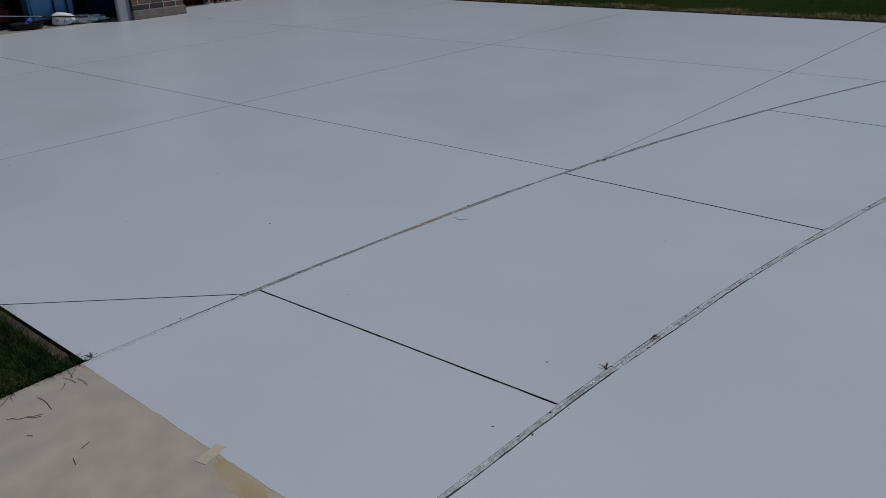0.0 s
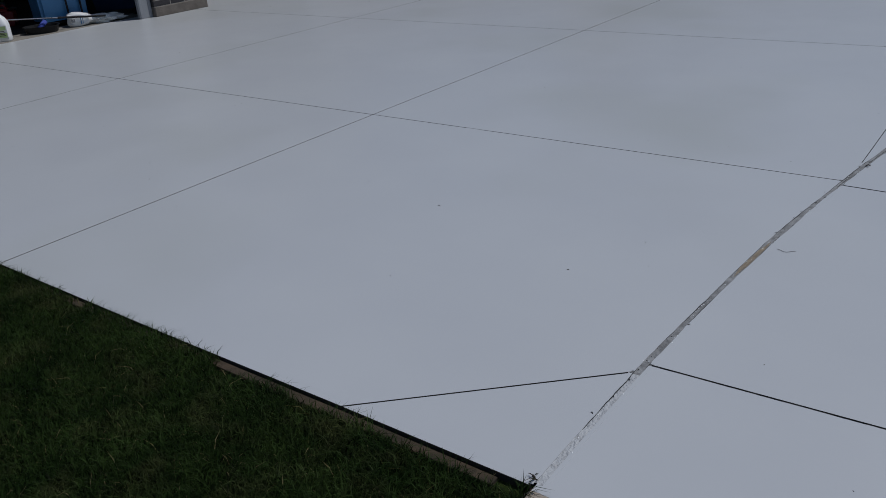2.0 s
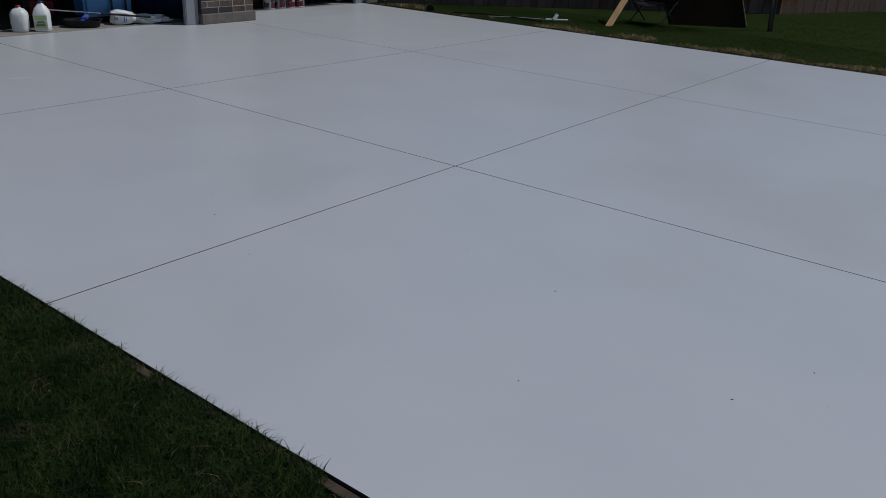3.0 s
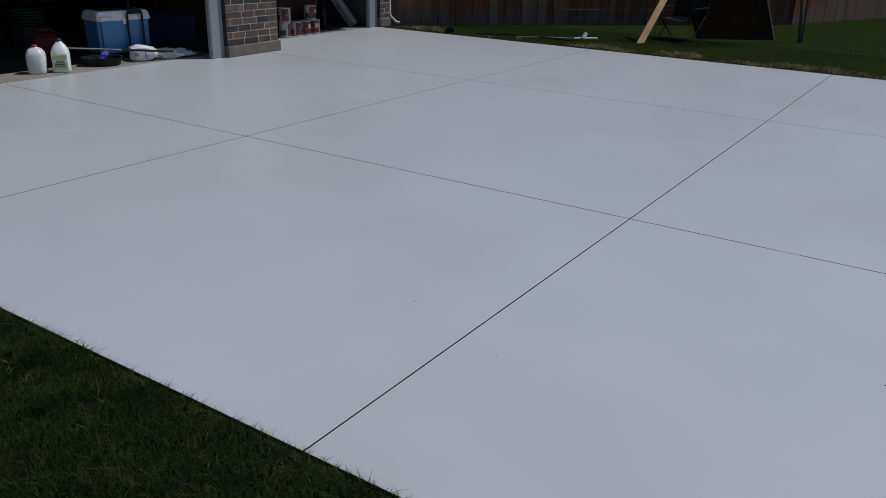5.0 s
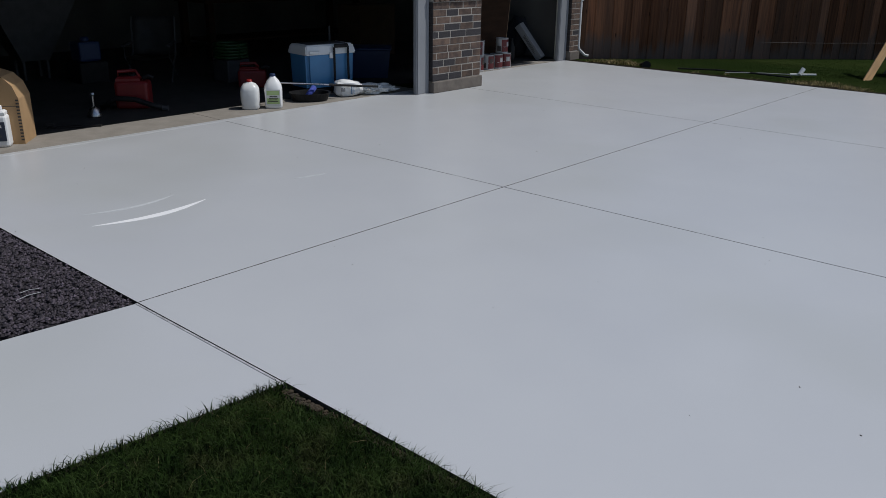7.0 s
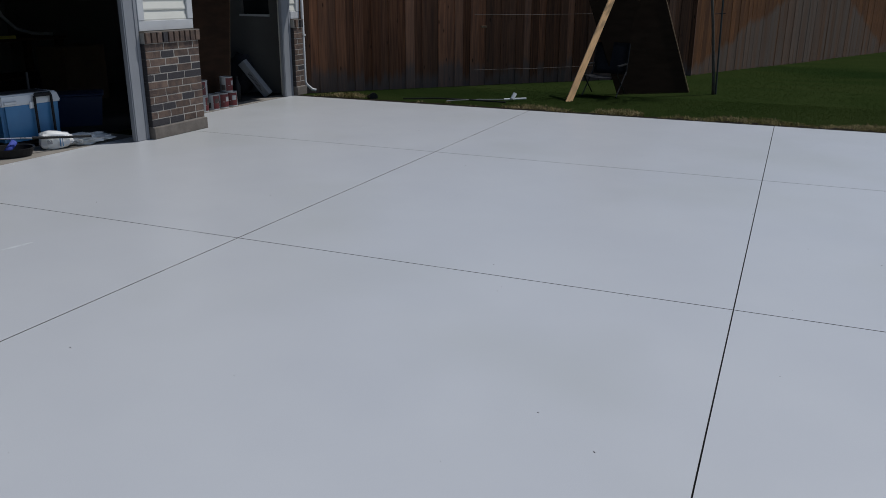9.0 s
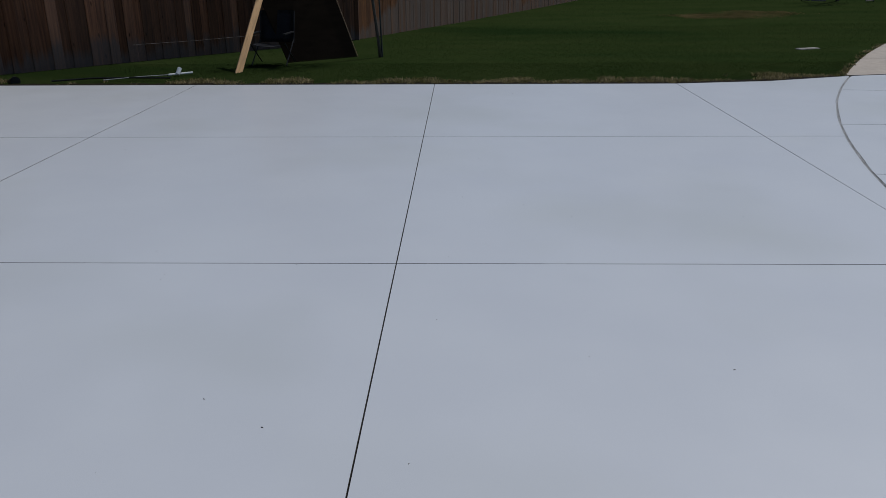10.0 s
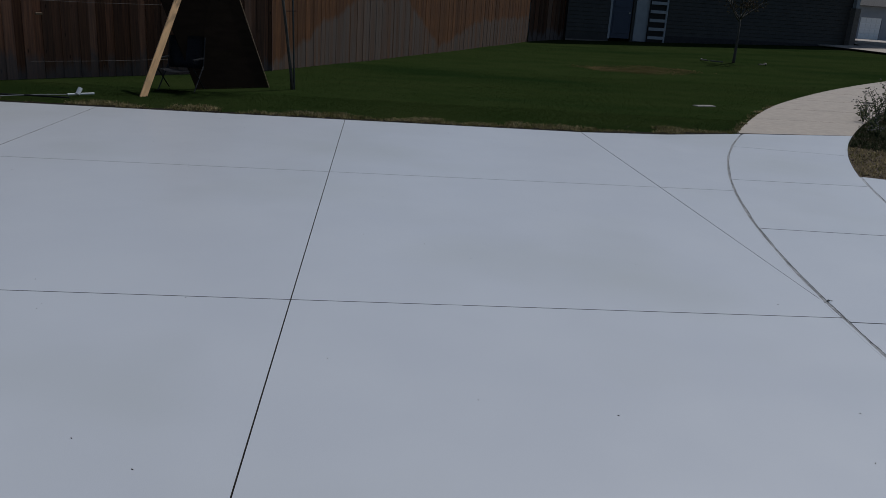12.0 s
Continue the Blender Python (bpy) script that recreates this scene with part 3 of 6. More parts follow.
line_width, hair = thin(13.0, 0.0070, 0.75), thin(15.0, 0.0045, 0.28)
seam("joint_filler", -0.6, 6.8, lambda y: R_J + 0.018, lambda y: R_J - 0.026, -0.05, -0.0010, FILLER_PALE, approach)
seam("paint_edge", -0.6, 6.8, kerb_line, lambda y: R_J - 0.045, -0.0008, 0.0006, PAINT, approach)
seam("crack", -0.6, 6.8, lambda y: kerb_line(y) + line_width(y), kerb_line, -0.004, -0.0004, JOINT_DARK, approach)
seam("crack", -0.6, 6.8, lambda y: R_J + 0.0150 + wavy(y, 17.0, 0.003, 0.001), lambda y: R_J + 0.0150 + wavy(y, 17.0, 0.003, 0.001) - hair(y), -0.004, -0.0006, JOINT_DARK, approach)
grey = thin(23.0, 0.0085, 0.12)
seam("joint_patch", -0.6, 6.8, lambda y: R_J + 0.002 + wavy(y, 19.0, 0.003, 0.002) + grey(y), lambda y: R_J + 0.002 + wavy(y, 21.0, 0.003, 0.002) - grey(y), -0.004, -0.0007, FILLER, approach)


def rough_strip(a, b, width, z, material, parent, seed, name="joint_filler", wild=1.0):
    """A crumbly strip of filler in a straight joint, its edges uneven."""
    a, b = Vector(a), Vector(b)
    d = b - a
    side = Vector((-d.y, d.x)).normalized()
    bm, rows, n = bmesh.new(), [], int(d.length / 0.012)
    for i in range(n + 1):
        p = a + d * i / n
        s = i * 0.012
        e0 = -width / 2 + wild * 0.0035 * noise.noise((s * 9, seed, 0.2)) + 0.002 * noise.noise((s * 60, seed, 1.2))
        e1 = width / 2 + wild * 0.0035 * noise.noise((s * 8, seed, 3.2)) + 0.002 * noise.noise((s * 66, seed, 4.2))
        e1 = max(e1, e0 + 0.0004)
        rows.append([bm.verts.new((*(p + side * e), zz)) for e, zz in ((e0, -0.04), (e0, z), (e1, z), (e1, -0.04))])
    for p, q in zip(rows, rows[1:]):
        for k in range(4):
            bm.faces.new((p[k], p[(k + 1) % 4], q[(k + 1) % 4], q[k]))
    part(name, bm, material, parent)


rough_strip((5.862, 0.002), (CENTRE.x - R_J + 0.01, 0.002), 0.03, 0.0006, PAINT, pavement, 5.1, "paint_edge", 0.9)
for k, yy in enumerate(crossings[:4]):
    p, q = pavement_edge(R_P0, angle_of(R_P0, yy)), pavement_edge(R_P1, angle_of(R_P1, street(yy)))
    off = Vector((-(q[1] - p[1]), q[0] - p[0])).normalized() * 0.003
    rough_strip(tuple(Vector(p) + off), tuple(Vector(q) + off), 0.0032, -0.0035, FILLER, pavement, 3.7 * k, wild=1.6)

# the path to the front door and the apron at the garage
front_path = thing("front_path", 0, 0, 0, "pale grey painted concrete path beside the gravel", "path", kind="structure")
slab([(-0.14, -1.55), (0.90, -1.55), (1.046, -0.012), (0.005, -0.012)], front_path, PAINT)
slab([(-0.29, -3.1), (0.75, -3.1), (0.90, -1.55), (-0.14, -1.55)], front_path, PAINT)
part("joint_filler", prism([(0.0, -0.022), (1.046, -0.022), (1.046, 0.006), (0.0, 0.006)], -0.03, -0.014), JOINT_DARK, front_path)
part("joint_filler", prism([(0.0, -0.0118), (1.04, -0.0108), (1.04, -0.0016), (0.0, -0.0022)], -0.03, -0.0012), FILLER_PALE, front_path)
apron = thing("garage_apron", 0, 0, 0, "bare grey concrete strip at the garage door", "apron", kind="structure")
slab([(-3.8, 0.2), (-3.252, 0.2), (-3.252, Y_A), (-3.8, Y_A)], apron, APRON)
slab([(-3.8, Y_A), (-3.252, Y_A), (-3.252, 5.3), (-3.8, 5.3)], apron, APRON)
part("paint_edge", prism([(-3.305, 0.2), (-3.236, 0.2), (-3.236, 5.18), (-3.305, 5.18)], -0.01, 0.0012, 0.0005), PAINT, apron, "thin lip of grey paint")
slab([(-3.95, 6.05), (-3.722, 6.05), (-3.722, 8.97), (-3.95, 8.97)], apron, APRON)
part("joint_filler", prism([(-3.8, Y_A - 0.006), (-3.25, Y_A - 0.006), (-3.25, Y_A + 0.006), (-3.8, Y_A + 0.006)], -0.03, -0.008), JOINT_DARK, apron)


# ---- lawn ----
def far_edge(x):
    return np.where(x < 6.07, Y_F, np.where(x < 7.3, Y_F + (x - 6.07) * 0.187, 9.17 + (x - 7.3) * 0.32))


bm = bmesh.new()
rows = []
for i in range(500):
    ex = -3.7 + 12.0 * i / 499
    e0 = float(far_edge(np.array([ex]))[0]) + 0.002
    w = 0.11 + 0.04 * noise.noise((ex * 3.0, 1.0, 0.0))
    rows.append([bm.verts.new((ex, yy, zz)) for yy, zz in ((e0, -0.05), (e0, -0.004 + 0.008 * noise.noise((ex * 11.0, 5.0, 0.0))), (e0 + w, 0.004 + 0.014 * noise.noise((ex * 9.0, 2.0, 0.0))), (e0 + w, -0.05))])
for p, q in zip(rows, rows[1:]):
    for k in range(4):
        bm.faces.new((p[k], p[(k + 1) % 4], q[(k + 1) % 4], q[k]))
solo("soil_edge", bm, DARK_SOIL, "dark strip of soil between the driveway and the lawn", "soil", kind="structure")

FA0, FA1, FB1 = (-4.0, 9.17), (1.33, 14.77), (8.5, 27.3)


def on_lawn(x, y):
    ok = (y > far_edge(x) + 0.045 + 0.03 * np.sin(3.1 * x) * np.sin(7.7 * x + 1.0))
    side_a = (x - FA0[0]) * (FA1[1] - FA0[1]) - (y - FA0[1]) * (FA1[0] - FA0[0]) > 0.1
    side_b = (x - FA1[0]) * (FB1[1] - FA1[1]) - (y - FA1[1]) * (FB1[0] - FA1[0]) > 0.1
    ok &= np.where(y < FA1[1], side_a, side_b)
    ang = np.degrees(np.arctan2(y, CENTRE.x - x))
    k = np.clip((np.where(ang < BEND, ang, BEND + 2 * (np.degrees(np.arctan2(y - CENTRE_FAR.y, CENTRE_FAR.x - x)) - BEND)) - 29.0) / 17.0, 0, 1)
    wide = np.where(ang > 30.5, 0.05 + 0.27 * k * k * (3 - 2 * k), 0.0)
    ok &= np.where(ang < BEND, np.hypot(x - CENTRE.x, y) > R_IN + 0.03 + wide, np.hypot(x - CENTRE_FAR.x, y - CENTRE_FAR.y) > R_IN + 18.03 + wide)
    return ok


def blades(name, x, y, length, width, material, label, z0=-0.03, lean=0.5, parent=None):
    """Many separate bent blades of grass at x, y."""
    rng = np.random.default_rng(len(x))
    n = len(x)
    a, b = rng.uniform(0, math.tau, n), rng.uniform(0, math.tau, n)
    lg = length * rng.uniform(0.55, 1.25, n)
    w = width * rng.uniform(0.6, 1.2, n) / 2
    ln = lg * lean * rng.uniform(0.2, 1.6, n)
    z = np.array([z0 + rise(p, q) for p, q in zip(x, y)]) if y.max() > 14 else np.full(n, z0)
    sx, sy, dx, dy = np.cos(a) * w, np.sin(a) * w, np.cos(b) * ln, np.sin(b) * ln
    v = np.zeros((n, 5, 3))
    v[:, 0] = np.stack([x - sx, y - sy, z], 1)
    v[:, 1] = np.stack([x + sx, y + sy, z], 1)
    v[:, 2] = np.stack([x + sx * 0.8 + dx * 0.35, y + sy * 0.8 + dy * 0.35, z + lg * 0.6], 1)
    v[:, 3] = np.stack([x - sx * 0.8 + dx * 0.35, y - sy * 0.8 + dy * 0.35, z + lg * 0.6], 1)
    v[:, 4] = np.stack([x + dx, y + dy, z + lg * np.clip(1.0 - 0.25 * ln / lg, 0.5, 1)], 1)
    me = bpy.data.meshes.new(name)
    me.vertices.add(5 * n)
    me.vertices.foreach_set("co", v.ravel())
    k = np.arange(n)[:, None] * 5
    me.loops.add(7 * n)
    me.loops.foreach_set("vertex_index", (k + np.array([[0, 1, 2, 3, 3, 2, 4]])).ravel())
    me.polygons.add(2 * n)
    me.polygons.foreach_set("loop_start", (np.arange(n)[:, None] * 7 + np.array([[0, 4]])).ravel())
    me.update(calc_edges=True)
    me.materials.append(material)
    return tagged(new(name, me), label, "grass", kind="stuff")


def patch_at(x, y):
    """Below one inside the worn patch of the far lawn."""
    return np.hypot((x - 10.0 - 0.4 * (y - 19.2)) / 1.35, (y - 19.2) / 0.85) + 0.2 * np.sin(2.3 * x + 3.1 * y) + 0.15 * np.sin(6.1 * x - 2.0 * y)


def scatter(x0, x1, y0, y1, density, seed):
    rng = np.random.default_rng(seed)
    n = int((x1 - x0) * (y1 - y0) * density)
    return rng.uniform(x0, x1, n), rng.uniform(y0, y1, n)


x, y = scatter(0.88, 5.9, -1.75, -0.014, 30000, 1)
keep = (x > 1.06 + 0.095 * y) & (x < CENTRE.x - np.sqrt((R_IN + 0.015) ** 2 - y * y))
patch = np.array([noise.noise((p * 5, q * 5, 0)) for p, q in zip(x, y)])
keep &= ((patch > -0.35) | (y < -0.05)) & ~((y > -0.05) & (x < 1.32) & (x > 1.08)) & ((y < -0.042 + 0.03 * patch) | (x < 4.6 + 0.4 * patch))
blades("lawn", x[keep], y[keep], 0.042 * (1 + 0.5 * patch[keep]), 0.0034, GRASS, "thick dark green lawn grass beside the driveway", z0=-0.02, lean=1.0)
x, y = scatter(1.36, 4.7, -0.06, -0.010, 22000, 12)
keep = (np.array([noise.noise((p * 3.3, 7.0, 0)) for p in x]) > -0.35) & (x < CENTRE.x - np.sqrt((R_IN + 0.008) ** 2 - y * y))
blades("lawn", x[keep], y[keep], 0.024, 0.003, GRASS, "fringe of dark green grass along the driveway", z0=-0.016, lean=0.8)
solo("turf_edge", prism([(0.90, -1.75), (0.96, -1.75), (1.115, -0.07), (1.054, -0.05)], -0.05, -0.004, 0.002), SOIL, "raised edge of green turf along the path", "turf edge", kind="structure")
solo("turf_edge", prism([(1.38, -0.04), (5.75, -0.04), (5.75, -0.004), (5.166, -0.004), (4.3, -0.010), (3.03, -0.009), (1.38, -0.005)], -0.05, -0.011, 0.002), MULCH, "brown soil edge of the turf along the driveway", "turf edge", kind="structure")
x, y = scatter(0.86, 1.07, -1.75, -0.02, 16000, 13)
keep = np.abs(x - 1.062 - 0.095 * y) < 0.022
blades("lawn", x[keep], y[keep], 0.042, 0.0042, GRASS, "fringe of dark green grass hanging over the path", z0=-0.008, lean=0.85)
x, y = scatter(1.055, 5.9, -1.75, -0.03, 420, 2)
keep = x < CENTRE.x - np.sqrt((R_IN + 0.01) ** 2 - y * y)
blades("lawn", x[keep], y[keep], 0.052, 0.0026, DRY_GRASS, "a few straw-coloured blades in the lawn", lean=1.1)
x, y = scatter(5.7, 5.95, -1.0, -0.02, 40000, 31)
rim = CENTRE.x - np.sqrt(R_IN ** 2 - y * y)
tuft = np.array([noise.noise((q * 9, 2.0, 5.0)) for q in y])
keep = (x < rim + 0.010 + 0.016 * tuft) & (x > rim - 0.015)
blades("lawn", x[keep], y[keep], 0.042, 0.0034, GRASS, "uneven fringe of grass hanging over the pavement's edge", z0=-0.008, lean=1.3)
x, y = scatter(-3.4, 10.6, 8.94, 11.2, 2600, 3)
keep = on_lawn(x, y)
blades("lawn", x[keep], y[keep], 0.008, 0.011, FAR_GRASS, "mown green lawn past the driveway", z0=-0.018, lean=1.0)
x, y = scatter(-3.4, 8.6, 8.94, 9.9, 2600, 4)
patch = np.array([noise.noise((p * 2.2, q * 2.2, 3)) for p, q in zip(x, y)])
keep = on_lawn(x, y) & (y < far_edge(x) + 0.34 + 0.6 * patch) & (patch + 0.3 * (x > 0.5) - 0.3 * (x < -0.5) > 0.0)
blades("lawn", x[keep], y[keep], 0.058, 0.010, DRY_GRASS, "dry straw-coloured grass along the driveway's edge", z0=-0.022, lean=1.1)
rg = np.random.default_rng(23)
ea = rg.uniform(31.0, 46.0, 900)
er = R_IN + np.abs(rg.normal(0.0, 0.05, 900)) - 0.01
ep = [pavement_edge(float(r) + flare(float(a)), float(a)) for r, a in zip(er, ea)]
keep = np.array([noise.noise((a * 0.8, 4.0, 1.0)) > -0.05 for a in ea])
blades("lawn", np.array([p[0] for p in ep])[keep], np.array([p[1] for p in ep])[keep], 0.04, 0.014, DRY_GRASS, "dry brown leaves and straw along the pavement's edge", z0=-0.012, lean=1.0)
x, y = scatter(-3.2, 20.0, 11.2, 17.0, 700, 5)
keep = on_lawn(x, y)
blades("lawn", x[keep], y[keep], 0.008, 0.014, FAR_GRASS, "mown green lawn before the fence", z0=-0.016, lean=1.2)
x, y = scatter(2.0, 34.0, 17.0, 32.0, 160, 6)
keep = on_lawn(x, y) & (patch_at(x, y) > np.random.default_rng(8).uniform(0.3, 1.0, len(x))) & ~((x > 20.0) & (y > 29.6 + 0.2 * (x - 20.0)))
blades("lawn", x[keep], y[keep], 0.005, 0.030, FAR_GRASS, "mown green lawn before the neighbour's house", z0=-0.016, lean=1.3)


x, y = scatter(7.6, 12.6, 17.2, 21.6, 2400, 15)
keep = patch_at(x, y) < np.random.default_rng(4).uniform(0.1, 1.3, len(x))
blades("lawn", x[keep], y[keep], 0.012, 0.026, WORN, "worn dry patch in the lawn", z0=-0.008, lean=1.2)
rs = random.Random(17)
bm = bmesh.new()
for k in range(90):
    u = rs.random()
    r = bmesh.ops.create_icosphere(bm, subdivisions=1, radius=rs.uniform(0.004, 0.012))
    bmesh.ops.scale(bm, vec=(rs.uniform(0.7, 1.4), rs.uniform(0.7, 1.4), 0.6), verts=r["verts"])
    bmesh.ops.translate(bm, vec=(1.07 + 0.30 * u, -0.014 - rs.uniform(0, 0.03) * (1 - 0.5 * u), -0.016 + rs.uniform(0, 0.008)), verts=r["verts"])
tagged(solo("soil_crumbs", bm, MULCH, "brown crumbs of soil at the corner of the path", "soil"), kind="stuff")
solo("soil_patch", prism([(1.05, -0.03), (1.12, -0.05), (1.3, -0.04), (1.36, -0.012), (1.2, -0.006), (1.06, -0.008)], -0.04, -0.018, 0.004), MULCH,
     "crumbly brown soil at the corner of the path", "soil", kind="structure")


# ---- gravel bed ----
def gravel():
    rng = np.random.default_rng(9)
    n = 22000
    px, py = rng.uniform(-2.6, -0.005, n), rng.uniform(-1.3, -0.01, n)
    px = np.minimum(px, -0.014 + 0.095 * py - rng.uniform(0, 0.3, n) * (px > -0.014 + 0.095 * py))
    s = rng.uniform(0.005, 0.0125, n)
    base_v = np.array([[1, 0, 0], [-1, 0, 0], [0, 1, 0], [0, -1, 0], [0, 0, 0.8], [0, 0, -0.8]])
    faces = np.array([[0, 2, 4], [2, 1, 4], [1, 3, 4], [3, 0, 4], [2, 0, 5], [1, 2, 5], [3, 1, 5], [0, 3, 5]])
    jit = rng.uniform(0.55, 1.35, (n, 6, 1))
    ang = rng.uniform(0, math.tau, n)
    v = base_v[None] * jit * s[:, None, None]
    c, d = np.cos(ang)[:, None], np.sin(ang)[:, None]
    v = np.stack([v[..., 0] * c - v[..., 1] * d + px[:, None], v[..., 0] * d + v[..., 1] * c + py[:, None],
                  v[..., 2] - 0.012 + rng.uniform(0, 0.016, n)[:, None]], 2)
    me = bpy.data.meshes.new("gravel")
    me.from_pydata(v.reshape(-1, 3).tolist(), [], (np.arange(n)[:, None, None] * 6 + faces[None]).reshape(-1, 3).tolist())
    me.materials.append(GRAVEL)
    return tagged(new("gravel", me), "dark purple-grey crushed gravel beside the path", "gravel", kind="stuff")


gravel()
for k, (gx, gy, ga, gl) in enumerate(((-0.62, -0.40, 20, 0.09), (-0.40, -0.30, 100, 0.12), (-0.46, -0.27, 85, 0.08), (-1.3, -0.2, 40, 0.07))):
    solo("dry_stick", tube([(-gl / 2, 0, 0.006), (0, 0.006, 0.009), (gl / 2, 0, 0.005)], 0.0018, 5), FAR_TRIM, "short pale dry stick on the gravel", "twig", "sticks on the gravel", m=pose(gx, gy, 0, 0, 0, ga))
solo("gravel_bed", box(-3.6, -0.02, -3.0, -0.004, -0.06, -0.016), GRAVEL_BED, "packed dark gravel bed", "gravel bed", kind="structure")


# ---- fences ----
def picket_mesh(name, w, h, material, bevel=0.006):
    bm = prism([(-w / 2, 0), (w / 2, 0), (w / 2, 0.018), (-w / 2, 0.018)], 0, h)
    bmesh.ops.bevel(bm, geom=[e for e in bm.edges if abs(e.verts[0].co.z - e.verts[1].co.z) > 1 or all(v.co.z > h - 0.01 for v in e.verts) and abs(e.verts[0].co.x - e.verts[1].co.x) < 0.01],
                    offset=bevel, segments=1, affect="EDGES")
    return mesh_of(name, bm, material)


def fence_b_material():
    """Orange cedar above, grey in scallops below."""
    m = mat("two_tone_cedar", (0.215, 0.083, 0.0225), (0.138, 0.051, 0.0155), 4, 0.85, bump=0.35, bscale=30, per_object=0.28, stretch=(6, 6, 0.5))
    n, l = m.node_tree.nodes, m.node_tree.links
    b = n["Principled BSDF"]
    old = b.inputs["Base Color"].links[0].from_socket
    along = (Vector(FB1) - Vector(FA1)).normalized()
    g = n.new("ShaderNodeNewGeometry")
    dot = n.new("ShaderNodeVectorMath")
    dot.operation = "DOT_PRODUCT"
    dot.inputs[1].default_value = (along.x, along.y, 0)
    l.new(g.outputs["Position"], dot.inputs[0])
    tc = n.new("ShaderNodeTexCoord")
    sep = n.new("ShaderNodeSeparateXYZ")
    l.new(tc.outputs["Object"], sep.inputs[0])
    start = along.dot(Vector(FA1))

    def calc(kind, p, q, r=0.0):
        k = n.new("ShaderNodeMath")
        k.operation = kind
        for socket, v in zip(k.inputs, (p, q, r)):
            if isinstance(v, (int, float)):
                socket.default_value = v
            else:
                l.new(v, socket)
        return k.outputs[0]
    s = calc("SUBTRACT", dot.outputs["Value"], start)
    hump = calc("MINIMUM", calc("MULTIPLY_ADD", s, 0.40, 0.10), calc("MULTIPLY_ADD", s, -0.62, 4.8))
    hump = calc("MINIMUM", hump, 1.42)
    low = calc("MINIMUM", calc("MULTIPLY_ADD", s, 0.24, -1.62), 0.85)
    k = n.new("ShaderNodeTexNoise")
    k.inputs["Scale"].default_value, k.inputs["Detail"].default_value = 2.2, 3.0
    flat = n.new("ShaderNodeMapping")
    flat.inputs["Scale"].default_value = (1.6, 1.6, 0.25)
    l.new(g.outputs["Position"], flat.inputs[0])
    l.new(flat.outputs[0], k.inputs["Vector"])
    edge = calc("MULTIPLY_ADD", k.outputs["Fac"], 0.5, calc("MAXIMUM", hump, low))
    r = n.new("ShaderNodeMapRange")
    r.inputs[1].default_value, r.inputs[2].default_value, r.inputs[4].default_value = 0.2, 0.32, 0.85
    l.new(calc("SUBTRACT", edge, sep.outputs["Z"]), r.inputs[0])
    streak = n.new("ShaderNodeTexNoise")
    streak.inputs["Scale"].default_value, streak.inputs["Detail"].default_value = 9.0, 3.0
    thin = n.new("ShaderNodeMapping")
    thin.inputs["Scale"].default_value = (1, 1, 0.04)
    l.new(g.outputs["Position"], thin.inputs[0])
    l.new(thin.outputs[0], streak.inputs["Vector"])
    grey_mix = calc("MULTIPLY", r.outputs[0], calc("MINIMUM", calc("MULTIPLY_ADD", streak.outputs["Fac"], 2.4, -0.45), 1.0))
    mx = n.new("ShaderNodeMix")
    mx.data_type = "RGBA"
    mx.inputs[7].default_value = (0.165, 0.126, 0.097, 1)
    l.new(grey_mix, mx.inputs[0])
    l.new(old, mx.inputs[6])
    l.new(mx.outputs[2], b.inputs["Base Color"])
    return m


def fence(p0, p1, material, label, height=1.9, overlap=0.013):
    p0, p1 = Vector(p0), Vector(p1)
    d = p1 - p0
    turn = math.degrees(math.atan2(d.y, d.x))
    root = thing("fence", p0.x, p0.y, 0, label, "fence", kind="structure", turn=turn)
    n = int(d.length / 0.1408)
    meshes = [picket_mesh("picket", 0.156 if overlap > 0.01 else 0.1406, height, material, 0.006 if overlap > 0.01 else 0.0012) for s in range(2)]
    rng = random.Random(n)
    for i in range(n):
        s = (i + 0.5) * d.length / n
        w = p0 + d.normalized() * s
        piece("picket", meshes[i % 2], root, pose(s + (0 if overlap > 0.01 else rng.choice((0, 0, 0, 0, 0, 0.0004, 0.005, -0.0025))), (i % 2) * (0.019 if overlap > 0.01 else overlap) + rng.uniform(-0.0005, 0.0005), rise(w.x, w.y) - 0.04 + rng.uniform(-0.01, 0.01), 0, rng.uniform(-0.12, 0.12), rng.uniform(-1.5, 1.5)))
    z1 = rise(p1.x, p1.y)
    for z in (0.25, 0.95, 1.6):
        bm = box(0, d.length, 0.042, 0.080, z, z + 0.089)
        for v in bm.verts:
            v.co.z += z1 * (v.co.x > 1)
        part("rail", bm, material, root)
    k = max(2, int(d.length / 2.4))
    for i in range(k + 1):
        w = p0 + d * i / k
        part("post", box(d.length * i / k - 0.045, d.length * i / k + 0.045, 0.082, 0.172, rise(w.x, w.y) - 0.1, rise(w.x, w.y) + 1.75), material, root)
    return root


